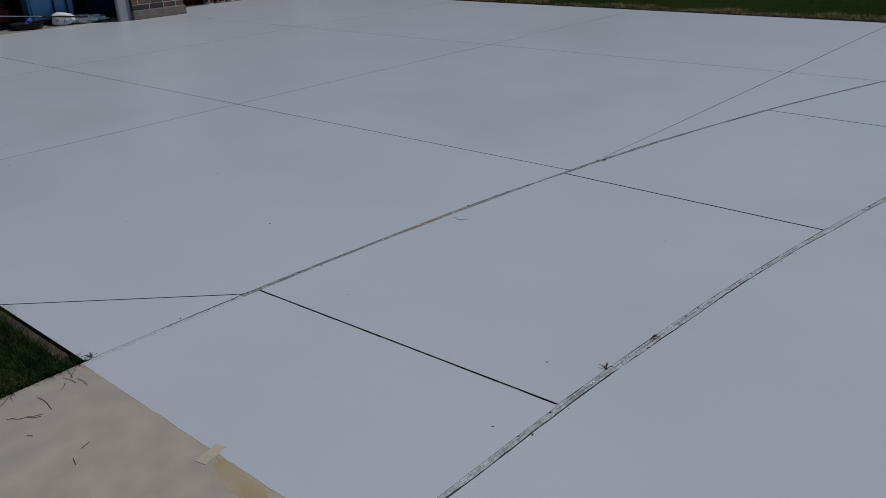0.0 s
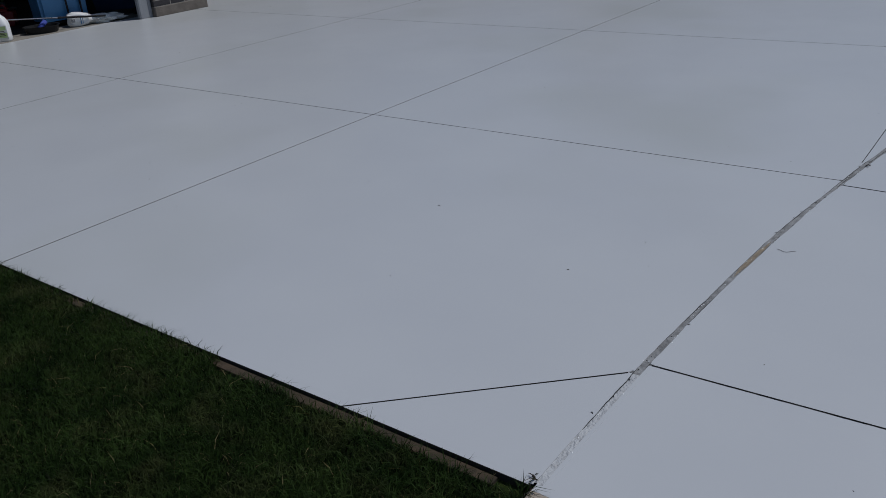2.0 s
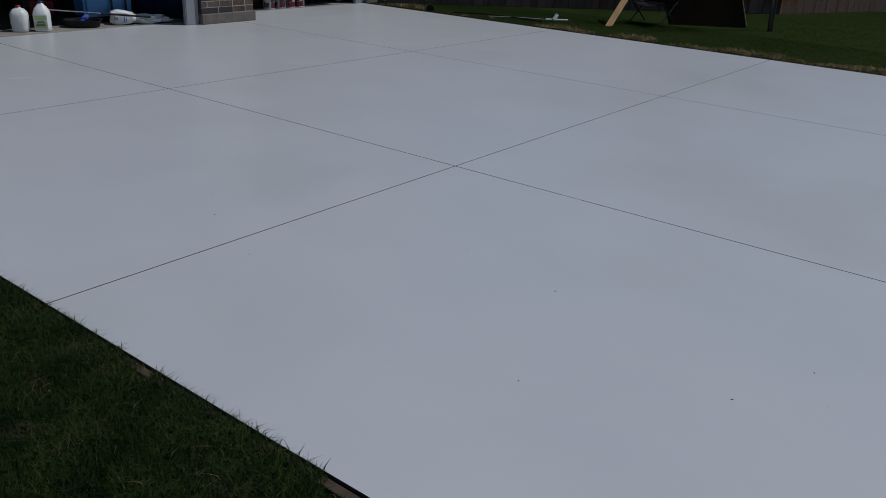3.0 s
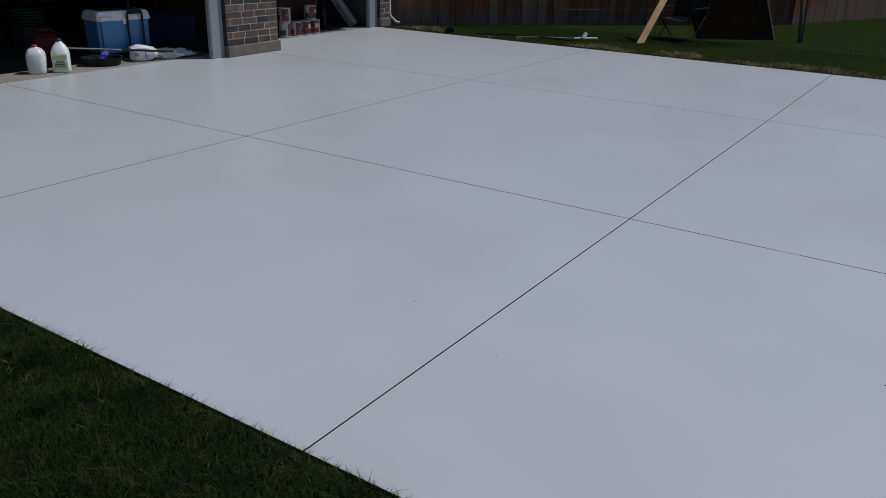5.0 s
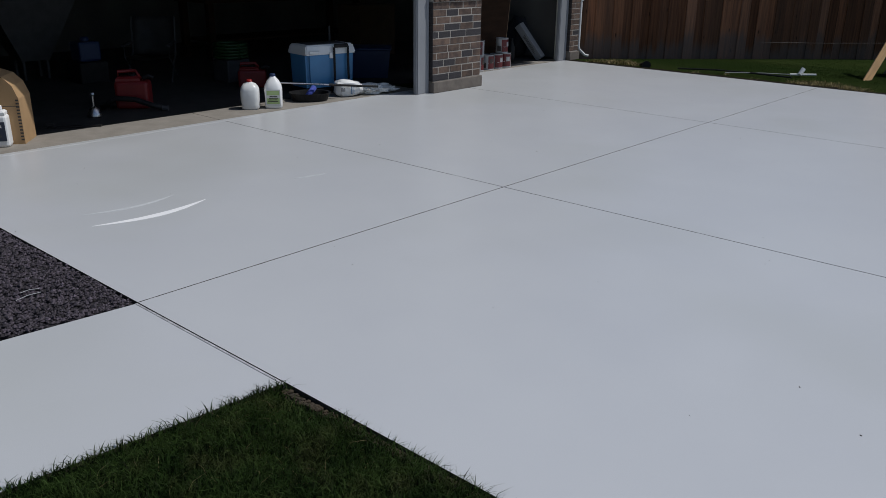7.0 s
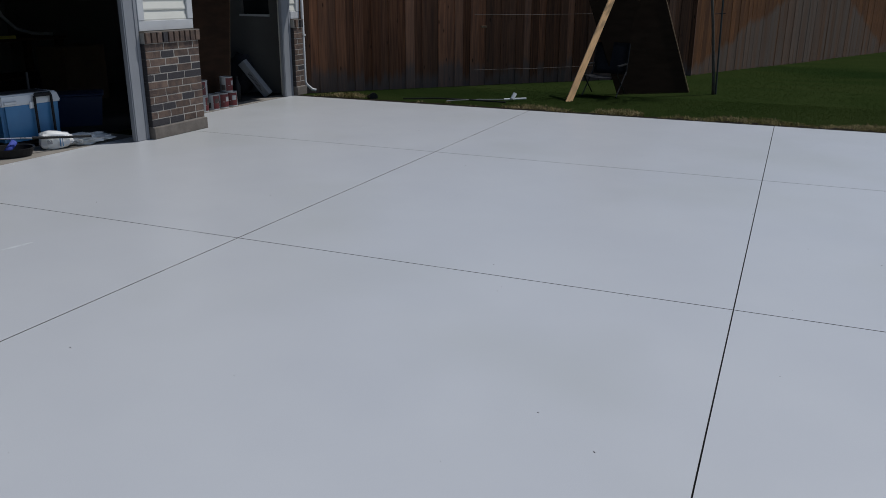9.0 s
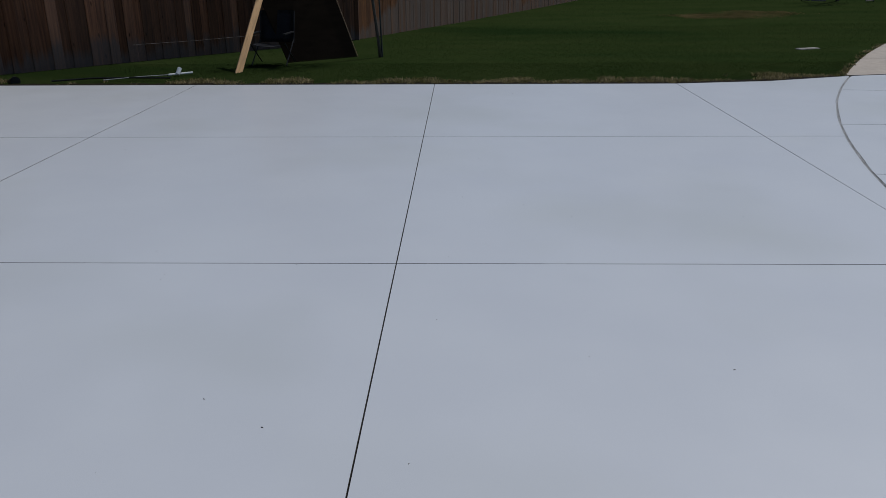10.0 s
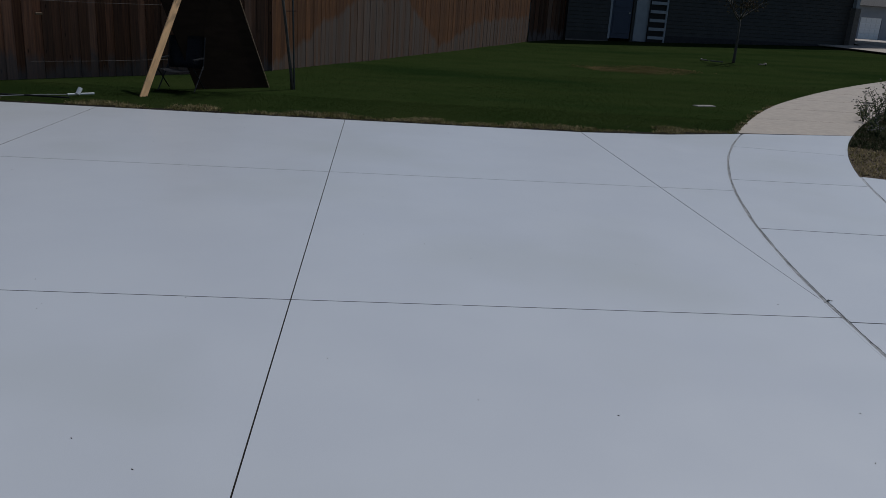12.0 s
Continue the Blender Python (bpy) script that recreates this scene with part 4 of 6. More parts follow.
fence(FA0, FA1, FENCE, "tall weathered dark brown cedar picket fence")
fence((FA1[0] + 0.03, FA1[1] + 0.05), FB1, fence_b_material(), "tall orange cedar picket fence, grey along its lower part", overlap=0.003)
fence((FB1[0] + 0.05, FB1[1] + 0.05), (10.2, 29.2), SHADED_FENCE, "brown cedar fence return, darkened for the shadow of the house")
solo("fence_corner_post", box(FA1[0] - 0.07, FA1[0] + 0.05, FA1[1] - 0.01, FA1[1] + 0.11, -0.1, 1.86, 0.006), FENCE, "weathered cedar post where two fences meet", "fence post", kind="structure")
for z in (1.14, 0.25):
    solo("string", tube([(-1.75, 11.42, z), (-1.0, 12.2, z - 0.012), (0.25, 13.5, z)], 0.002, 5), mat("pale_string", (0.22, 0.185, 0.165), None, 5, 0.8, bump=0),
         "pale string stretched along the fence", "string", "strings on the fence")


solo("wood_block", box(-0.05, 0.05, -0.014, 0.014, -0.016, 0.016, 0.003), PLY_EDGE, "small pale block of wood nailed to the fence", "wood block", m=pose(-1.648, 11.588, 0.94, 0, 0, 46.4))


# ---- garage ----
WALL_X, BAY_X = -3.05, -3.72
garage = thing("garage", 0, 0, 0, "house garage with brick piers, white trim and cream siding", "garage", kind="structure")
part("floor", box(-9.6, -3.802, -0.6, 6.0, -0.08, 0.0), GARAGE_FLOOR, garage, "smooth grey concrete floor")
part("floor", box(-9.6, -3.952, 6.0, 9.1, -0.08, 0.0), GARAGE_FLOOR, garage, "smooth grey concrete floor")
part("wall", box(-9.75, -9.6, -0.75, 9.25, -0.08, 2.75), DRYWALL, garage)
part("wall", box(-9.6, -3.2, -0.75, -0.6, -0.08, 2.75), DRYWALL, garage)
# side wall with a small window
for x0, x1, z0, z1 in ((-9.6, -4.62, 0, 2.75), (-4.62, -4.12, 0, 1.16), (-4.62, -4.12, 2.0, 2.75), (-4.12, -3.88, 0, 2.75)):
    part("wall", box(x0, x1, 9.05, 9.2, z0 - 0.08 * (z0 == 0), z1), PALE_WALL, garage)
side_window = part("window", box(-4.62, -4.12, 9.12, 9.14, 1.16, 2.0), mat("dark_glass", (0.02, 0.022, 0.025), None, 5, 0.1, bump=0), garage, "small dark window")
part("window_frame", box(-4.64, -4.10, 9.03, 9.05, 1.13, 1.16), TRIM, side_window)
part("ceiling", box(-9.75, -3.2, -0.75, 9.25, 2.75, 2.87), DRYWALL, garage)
# walls beside and above the doors
part("wall", box(-3.2, WALL_X, -0.75, 0.1, 0, 2.75), SIDING, garage)
part("wall", box(-3.2, WALL_X, 0.1, 5.19, 2.13, 2.75), SIDING, garage)
part("wall", box(-3.2, WALL_X, 5.19, 6.02, 0.0, 2.75), SIDING, garage)
part("wall", box(-3.87, -3.2, 5.9, 6.02, 0.0, 2.75), SIDING, garage)
part("wall", box(-3.87, BAY_X, 6.02, 8.9, 2.13, 2.75), SIDING, garage)
part("wall", box(-3.87, BAY_X, 8.9, 9.2, 0.0, 2.75), SIDING, garage)
part("roof", prism([(-10.2, -1.3), (-2.6, -1.3), (-2.6, 9.7), (-10.2, 9.7)], 2.87, 3.0), ROOF, garage, "dark shingle roof")
bm = bmesh.new()
ridge = [bm.verts.new(v) for v in ((-10.2, -1.3, 3.0), (-2.6, -1.3, 3.0), (-2.6, 9.7, 3.0), (-10.2, 9.7, 3.0), (-6.4, -1.3, 4.6), (-6.4, 9.7, 4.6))]
for f in ((0, 1, 4), (1, 2, 5, 4), (2, 3, 5), (3, 0, 4, 5)):
    bm.faces.new([ridge[i] for i in f])
part("roof", bm, ROOF, garage, "dark shingle roof")


def casing(x, y0, y1, parent):
    """A moulded white door casing with its reveal, its shade put in as grey."""
    bm = box(x - 0.05, x, y0, y1, 0.002, 2.13, 0.003)
    box(x + 0.0005, x + 0.007, y1 - 0.05, y1 - 0.008, 0.002, 2.13, 0.003, bm)
    box(x + 0.0005, x + 0.007, y0 + 0.012, y0 + 0.05, 0.002, 2.13, 0.003, bm)
    part("casing", bm, CASING, parent, "door casing toned pale grey for its shade")


casing(WALL_X + 0.02, 4.99, 5.189, garage)
casing(WALL_X + 0.02, 0.1, 0.36, garage)
casing(BAY_X + 0.02, 8.75, 8.965, garage)
casing(BAY_X + 0.02, 6.025, 6.2, garage)
part("casing", box(-3.2, WALL_X + 0.02, 0.36, 4.99, 2.095, 2.128, 0.004), CASING, garage, "door casing toned pale grey for its shade")
part("casing", box(-3.87, BAY_X + 0.02, 6.2, 8.75, 2.095, 2.128, 0.004), CASING, garage, "door casing toned pale grey for its shade")


def siding(x, y0, y1, z0, z1, parent, material, lap=0.105):
    """Lapped boards on a wall that faces the driveway."""
    n = int((z1 - z0) / lap)
    for i in range(n):
        z = z0 + i * lap
        bm = bmesh.new()
        prof = [(0.0, z), (0.018, z), (0.020, z + 0.012), (0.004, z + lap), (0.0, z + lap)]
        a = [bm.verts.new((x + p, y0, q)) for p, q in prof]
        b = [bm.verts.new((x + p, y1, q)) for p, q in prof]
        for k in range(5):
            bm.faces.new((a[k], a[(k + 1) % 5], b[(k + 1) % 5], b[k]))
        bm.faces.new(a), bm.faces.new(b)
        part("siding_board", bm, material, parent)


def brick_pier(x_face, y0, y1, depth, left_return, label):
    """A brick pier: mortar core, courses of single bricks, stone base and a soldier course on top."""
    root = thing("brick_pier", x_face, y0, 0, label, "brick pier", "brick piers of the garage", "structure")
    w = y1 - y0
    part("core", box(-depth, -0.003, 0.004, w - 0.003, 0.0, 1.09), MORTAR, root, "pale mortar")
    part("base", box(-depth, 0.022, -0.004, w + 0.022, 0.0, 0.125, 0.006), STONE, root, "grey stone ledge")
    course = 0.0775
    lengths = {}

    def brick(y_a, y_b, z_a, z_b):
        key = (round(y_b - y_a, 3), round(z_b - z_a, 3))
        if key not in lengths:
            lengths[key] = mesh_of("brick", box(-0.07, 0.0, -key[0] / 2, key[0] / 2, -key[1] / 2, key[1] / 2, 0.004), BRICK)
        piece("brick", lengths[key], root, pose(random.uniform(-0.002, 0.002), (y_a + y_b) / 2, (z_a + z_b) / 2))
    rng = random.Random(int(100 * w))
    for i in range(11):
        z = 0.128 + i * course
        cuts, yy = [0.0], (0.27, 0.10, 0.19, 0.07, 0.23)[i % 5] + rng.uniform(-0.02, 0.02)
        while yy < w - 0.06:
            cuts.append(yy)
            yy += rng.choice((0.2, 0.2, 0.27, 0.23))
        cuts.append(w)
        for a, b in zip(cuts, cuts[1:]):
            brick(a + (0.0045 if a else 0), b - (0.0045 if b < w else 0), z + 0.0045, z + course - 0.0045)
    n = int(w / 0.078)
    for i in range(n):
        key = ("s", n)
        if key not in lengths:
            lengths[key] = mesh_of("brick", box(-0.1, 0.022, -0.034, 0.034, 0, 0.105, 0.004), BRICK)
        piece("brick", lengths[key], root, pose(0, (i + 0.5) * (w + 0.02) / n, 0.985))
    # headers on the side that faces the door, their shade put in as dark colour
    if left_return:
        me = mesh_of("brick", box(-0.045, 0.045, -0.003, 0.05, 0.0005, course - 0.0005, 0.002), DARK_BRICK)
        for i in range(11):
            piece("brick", me, root, pose(-0.048, 0, 0.128 + i * course))
    part("cap", box(-depth, 0.018, -0.004, w + 0.016, 1.09, 1.1, 0.002), STONE, root)
    return root


brick_pier(-2.975, 5.192, 6.026, 0.075, True, "pier of mixed brown and charcoal brick on a stone ledge")
brick_pier(-3.645, 8.968, 9.2, 0.075, True, "narrow pier of mixed brown brick beside the downspout")
brick_pier(-2.975, -0.74, 0.1, 0.075, False, "pier of mixed brown and charcoal brick at the corner")
for x, y0, y1 in ((WALL_X, 5.19, 6.02), (BAY_X, 8.97, 9.2), (WALL_X, -0.75, 0.1)):
    siding(x, y0 + 0.09 * (y0 == 5.19), y1 - 0.09, 1.21, 2.75, garage, SIDING)
    part("trim", box(x - 0.003, x + 0.03, y0, y1, 1.106, 1.208, 0.004), TRIM, garage, "white trim board")
    part("trim", box(x - 0.003, x + 0.034, y1 - 0.088, y1 + 0.004, 1.21, 2.75, 0.004), TRIM, garage, "white corner board")
part("trim", box(WALL_X - 0.003, WALL_X + 0.034, 5.186, 5.276, 1.21, 2.75, 0.004), TRIM, garage, "white corner board")
siding(WALL_X, 0.1, 5.19, 2.15, 2.75, garage, SIDING)
siding(BAY_X, 6.05, 8.96, 2.15, 2.75, garage, SIDING)
downspout = thing("downspout", -3.66, 9.235, 0, "white rain downspout with an elbow at its foot", "downspout")
part("pipe", tube([(0, 0, 2.7), (0, 0, 0.2), (0.01, 0.01, 0.14), (0.09, 0.05, 0.06), (0.14, 0.08, 0.05)], 0.022, 8), TRIM, downspout, smooth=True)
part("strap", box(-0.028, 0.028, -0.03, 0.028, 0.85, 0.88), TRIM, downspout)


# ---- things on the apron ----
def jug(name, x, y, h, r, body, cap, label, turn=0, green=False):
    root = thing(name, x, y, 0.0, label, "jug", "jugs at the garage door", turn=turn)
    prof = [(r * 0.9, 0), (r, 0.012), (r * 0.97, h * 0.2), (r, h * 0.55), (r * 0.93, h * 0.66), (r * 0.66, h * 0.80), (r * 0.33, h * 0.90), (r * 0.28, h * 0.93)]
    if not green:
        prof = [(r * 0.86, 0), (r * 0.98, 0.014), (r * 0.94, h * 0.18), (r, h * 0.30), (r, h * 0.64), (r * 0.93, h * 0.74), (r * 0.66, h * 0.86), (r * 0.33, h * 0.91), (r * 0.29, h * 0.94)]
    part("body", lathe(prof, 20, power=0.6), body, root, smooth=True)
    part("cap", lathe([(r * 0.3, h * 0.915), (r * 0.32, h * 0.925), (r * 0.32, h * 0.985), (r * 0.28, h)], 14), cap, root, "blue screw cap" if green else "red screw cap")
    part("handle", tube([(-r * 0.25, 0, h * 0.9), (-r * 0.75, 0, h * 0.88), (-r * 0.98, 0, h * 0.76), (-r * 0.95, 0, h * 0.58)], r * 0.13, 8), body, root, smooth=True)
    if green:
        lab = part("label", box(r * 0.995, r * 1.012, -r * 0.80, r * 0.80, h * 0.08, h * 0.56), LABEL_WHITE, root, "white and green paper label")
        part("band", box(r * 1.013, r * 1.02, -r * 0.70, r * 0.70, h * 0.40, h * 0.53), LABEL_GREEN, lab)
        part("band", box(r * 1.013, r * 1.02, -r * 0.70, r * 0.70, h * 0.14, h * 0.31), LABEL_GREEN, lab)
        for i in range(4):
            part("print_bar", box(r * 1.0205, r * 1.024, -r * (0.6 - 0.07 * i), r * (0.55 - 0.1 * (i % 2)), h * (0.2 + 0.05 * i), h * (0.225 + 0.05 * i)), INK, lab)
    return root


jug("water_jug", -3.60, 3.19, 0.285, 0.092, MILKY, RED, "milky plastic gallon jug with a red cap on the apron", -40)
jug("bleach_jug", -3.50, 3.40, 0.335, 0.088, WHITE, DEEP_BLUE, "white plastic bleach jug with a blue cap and green label", -40, True)
stripper = thing("cleaner_jug", -3.60, 0.80, 0, "white plastic jug with a dark label beside the cardboard box", "jug", "jugs at the garage door", turn=-35)
part("body", box(-0.06, 0.06, -0.10, 0.10, 0, 0.25, 0.02, seg=2), WHITE, stripper)
part("shoulder", prism([(-0.05, -0.09), (0.05, -0.09), (0.05, 0.09), (-0.05, 0.09)], 0.25, 0.285, 0.015), WHITE, stripper)
part("handle", tube([(0, 0.06, 0.27), (0, 0.06, 0.31), (0, -0.02, 0.325), (0, -0.08, 0.30), (0, -0.085, 0.27)], 0.014, 8), WHITE, stripper, smooth=True)
part("cap", lathe([(0.022, 0.28), (0.022, 0.33), (0.018, 0.335)], 12), WHITE, stripper)
lab = part("label", box(0.061, 0.063, -0.085, 0.085, 0.05, 0.2), LABEL_DARK, stripper, "dark printed label")
part("print_bar", box(0.0635, 0.065, -0.06, 0.06, 0.155, 0.175), LABEL_WHITE, lab)
part("print_bar", box(0.0635, 0.065, -0.07, 0.05, 0.08, 0.10), GREY_METAL, lab)

carton = thing("cardboard_box", -3.82, 0.86, 0, "open brown cardboard box with a curved tall side", "box", turn=-38)
bm = bmesh.new()
prof = [(-0.34, 0), (0.27, 0), (0.27, 0.36), (0.235, 0.46), (0.17, 0.53), (0.08, 0.56), (-0.34, 0.56)]
front = [bm.verts.new((0.15, p, q)) for p, q in prof]
back = [bm.verts.new((-0.15, p, q)) for p, q in prof]
bm.faces.new(front), bm.faces.new(back)
for k in range(len(prof)):
    bm.faces.new((front[k], front[(k + 1) % 7], back[(k + 1) % 7], back[k]))
part("body", bm, CARD, carton)
part("crease", box(0.151, 0.153, -0.33, 0.27, 0.30, 0.304), INK, carton)
for i in range(13):
    part("perforation", box(0.1505, 0.1525, 0.245, 0.268, 0.03 + 0.026 * i, 0.042 + 0.026 * i), INK, carton)
words = bpy.data.curves.new("print", "FONT")
words.body, words.size, words.extrude = "TED", 0.07, 0.0008
words.materials.append(INK)
printed = new("print", words)
printed.parent = carton
printed.matrix_basis = pose(0.1525, -0.03, 0.325, 90, 0, 90)

tray = thing("paint_tray", -3.58, 3.93, 0, "black paint tray with a blue roller sleeve in it", "paint tray", turn=55)
part("pan", lathe([(0.15, 0.0), (0.165, 0.008), (0.185, 0.075), (0.196, 0.08), (0.196, 0.086), (0.178, 0.082), (0.155, 0.016), (0.08, 0.012)], 28, sx=1.12, sy=0.86, power=0.8), BLACK, tray)
part("roller_sleeve", tube([(-0.03, -0.05, 0.05), (0.05, 0.04, 0.125)], 0.030, 12), mat("bright_blue_nap", (0.06, 0.09, 0.42), (0.04, 0.065, 0.33), 60, 0.8, bump=0.4, bscale=200), tray, "bright blue roller sleeve", smooth=True)

pack = thing("plastic_pack", -3.52, 4.42, 0, "white shrink-wrapped plastic pack lying on the apron", "pack", turn=55)
bm = bmesh.new()
bmesh.ops.create_icosphere(bm, subdivisions=4, radius=1.0)
for v in bm.verts:
    p = Vector([math.copysign(abs(c) ** 0.5, c) for c in v.co])
    k = 1 + 0.13 * noise.noise(v.co * 2.3) + 0.07 * noise.noise(v.co * 5.5)
    taper = 1 - 0.35 * max(0.0, p.x)
    v.co = Vector((p.x * 0.15 * k, p.y * 0.10 * k * taper, max(0.0, 0.085 + p.z * 0.088 * k * taper)))
part("body", bm, WHITE, pack, smooth=True)
for px, pz, w, hgt in ((-0.09, 0.06, 0.045, 0.04), (0.02, 0.03, 0.010, 0.10), (0.045, 0.03, 0.006, 0.10), (-0.02, 0.115, 0.05, 0.010)):
    part("print_bar", box(px, px + w, -0.106, -0.098, pz, pz + hgt, 0.002), BLUE if w < 0.02 else FAR_TRIM, pack)
bm = bmesh.new()
bmesh.ops.create_icosphere(bm, subdivisions=4, radius=1.0)
for v in bm.verts:
    k = 1 + 0.45 * noise.noise(v.co * 2.6) + 0.25 * noise.noise(v.co * 6)
    v.co = Vector((v.co.x * 0.25 * k, v.co.y * 0.12 * k, max(0, 0.05 + v.co.z * 0.055 * k)))
solo("crumpled_wrap", bm, MILKY, "crumpled translucent plastic wrap on the apron", "plastic wrap", m=pose(-3.46, 4.72, 0.0, 0, 0, 65))
pole = thing("roller_pole", -3.47, 4.14, 0.150, "long paint roller extension pole with black grip and red end", "roller pole", turn=77)
part("tube", tube([(-0.62, 0.02, 0.066), (0.10, -0.003, -0.01)], 0.009, 8), STEEL, pole)
part("grip", tube([(0.0, 0, 0.0), (0.56, -0.02, -0.058)], 0.0125, 10), BLACK, pole, "black foam grip")
part("collar", tube([(-0.03, 0.001, 0.003), (0.01, 0, 0.0)], 0.0145, 10), BLACK, pole)
part("tip", tube([(-0.69, 0.022, 0.073), (-0.61, 0.02, 0.065)], 0.015, 10), RED, pole, "red threaded tip")

# ---- things in the garage ----
cooler = thing("cooler", -3.945, 4.42, 0, "blue wheeled cooler with a white lid and black towing handle", "cooler", turn=82)
bm = prism([(-0.31, -0.19), (0.31, -0.19), (0.31, 0.19), (-0.31, 0.19)], 0.075, 0.425)
for v in bm.verts:
    if v.co.z < 0.2:
        v.co.x, v.co.y = v.co.x * 0.97, v.co.y * 0.95
bmesh.ops.bevel(bm, geom=[e for e in bm.edges if abs(e.verts[0].co.z - e.verts[1].co.z) > 0.2], offset=0.035, segments=3, affect="EDGES")
part("body", bm, BLUE, cooler)
part("base", box(-0.285, 0.285, -0.165, 0.165, 0.03, 0.074, 0.01), BLACK, cooler, "black plastic base")
bm = prism([(-0.325, -0.205), (0.325, -0.205), (0.325, 0.205), (-0.325, 0.205)], 0.427, 0.53)
for v in bm.verts:
    if v.co.z > 0.5:
        v.co.x, v.co.y = v.co.x * 0.93, v.co.y * 0.84
bmesh.ops.bevel(bm, geom=bm.edges[:], offset=0.014, segments=2, affect="EDGES")
lid = part("lid", bm, WHITE, cooler, "white hinged lid with a raised grip")
part("tray", box(-0.24, 0.24, -0.12, 0.12, 0.5305, 0.537, 0.003), GREY_METAL, lid, "grey moulded tray")
part("grip", box(-0.29, -0.16, -0.214, -0.19, 0.44, 0.475, 0.008), WHITE, lid)
part("latch", box(-0.03, 0.03, -0.212, -0.194, 0.385, 0.45, 0.006), WHITE, cooler)
h = part("handle", tube([(0.02, -0.222, 0.06), (0.02, -0.222, 0.50), (0.03, -0.222, 0.525), (0.19, -0.222, 0.525), (0.20, -0.222, 0.50), (0.20, -0.222, 0.06)], 0.013, 8), BLACK, cooler, "black towing handle")
part("grip", box(0.02, 0.20, -0.238, -0.206, 0.495, 0.535, 0.01), BLACK, h)
for sx in (-0.27, 0.27):
    part("wheel", tube([(sx - 0.02, 0.12, 0.06), (sx + 0.02, 0.12, 0.06)], 0.06, 16), BLACK, cooler)
    part("foot", box(sx - 0.03, sx + 0.03, -0.16, -0.1, 0, 0.032), BLACK, cooler)
wand = thing("pole_end", -4.40, 4.93, 0, "thin grey metal pole standing behind the cooler", "pole")
part("shaft", tube([(0, 0, 0), (0.0, 0.0, 0.66)], 0.013, 8), GREY_METAL, wand)


def tote(x, y, l, w, h, material, label, turn):
    root = thing("storage_tote", x, y, 0, label, "tote", "storage totes", turn=turn)
    bm = prism([(-l / 2, -w / 2), (l / 2, -w / 2), (l / 2, w / 2), (-l / 2, w / 2)], 0, h, 0.004)
    for v in bm.verts:
        if v.co.z < h * 0.5:
            v.co.x *= 0.88
            v.co.y *= 0.88
    part("body", bm, material, root)
    part("lid", box(-l / 2 - 0.015, l / 2 + 0.015, -w / 2 - 0.015, w / 2 + 0.015, h + 0.001, h + 0.03, 0.01), material, root)
    return root


tote(-4.5, 5.62, 0.6, 0.42, 0.34, DEEP_BLUE, "deep blue plastic storage tote beside the cooler", 45)


def gas_can(x, y, h, turn, label):
    root = thing("fuel_can", x, y, 0, label, "fuel can", "red fuel cans", turn=turn)
    bm = box(-0.11, 0.11, -0.16, 0.16, 0, h * 0.74, 0.03, seg=2)
    part("body", bm, FUEL_RED, root)
    part("shoulder", prism([(-0.09, -0.14), (0.09, -0.14), (0.06, 0.08), (-0.06, 0.08)], h * 0.74, h * 0.86, 0.02), FUEL_RED, root)
    part("handle", tube([(0, -0.13, h * 0.82), (0, -0.13, h * 0.98), (0, 0.04, h), (0, 0.07, h * 0.82)], 0.017, 8), FUEL_RED, root, smooth=True)
    part("spout", tube([(0, 0.1, h * 0.8), (0, 0.16, h * 0.86), (0, 0.2, h * 0.8)], 0.02, 8), BLACK, root, "black pouring spout")
    part("cap", lathe([(0.03, h * 0.86), (0.03, h * 0.9), (0.02, h * 0.91)], 12), BLACK, root)


gas_can(-4.45, 2.42, 0.36, -40, "large red plastic fuel can on the garage floor")
gas_can(-4.75, 4.05, 0.27, -40, "small red plastic fuel can behind the jugs")
hose = thing("black_hose", -4.15, 2.35, 0, "black ribbed hose lying on the garage floor", "hose")
part("tube", tube([(-0.35, -0.25, 0.03), (-0.25, -0.15, 0.12), (-0.12, -0.02, 0.11), (0.0, 0.1, 0.05), (0.06, 0.16, 0.028)], 0.026, 10), BLACK, hose, smooth=True)
part("nozzle", tube([(0.06, 0.16, 0.028), (0.10, 0.20, 0.027)], 0.027, 10), GREY_METAL, hose)
bell = thing("sprayer_head", -4.24, 1.9, 0, "small bell-shaped steel sprayer head with an upright stem", "sprayer")
part("bell", lathe([(0.062, 0.0), (0.064, 0.012), (0.055, 0.035), (0.045, 0.075), (0.022, 0.09), (0.016, 0.10)], 20), STEEL, bell, smooth=True)
part("stem", tube([(0, 0, 0.1), (0, 0, 0.20)], 0.009, 8), STEEL, bell)
part("knob", lathe([(0.016, 0.20), (0.02, 0.21), (0.016, 0.225)], 10), STEEL, bell)
strip = thing("black_strip", -3.9, 1.55, 0, "flat black metal strip on the garage floor", "metal strip", turn=60)
part("bar", box(-0.22, 0.22, -0.025, 0.025, 0, 0.018, 0.004), BLACK, strip)
wedge = part("wedge", box(-0.24, -0.16, -0.03, 0.03, 0.019, 0.04, 0.004), BLACK, strip)

reel = thing("garden_hose", -5.35, 4.18, 0, "coiled green garden hose on a stand", "hose")
part("stand", box(-0.16, 0.16, -0.16, 0.16, 0, 0.26, 0.01), GREY_METAL, reel)
for i in range(5):
    pts = [(0.19 * math.cos(a), 0.19 * math.sin(a), 0.285 + 0.036 * i) for a in [k * math.tau / 24 for k in range(25)]]
    part("coil", tube(pts, 0.018, 8), GREEN, reel, smooth=True)


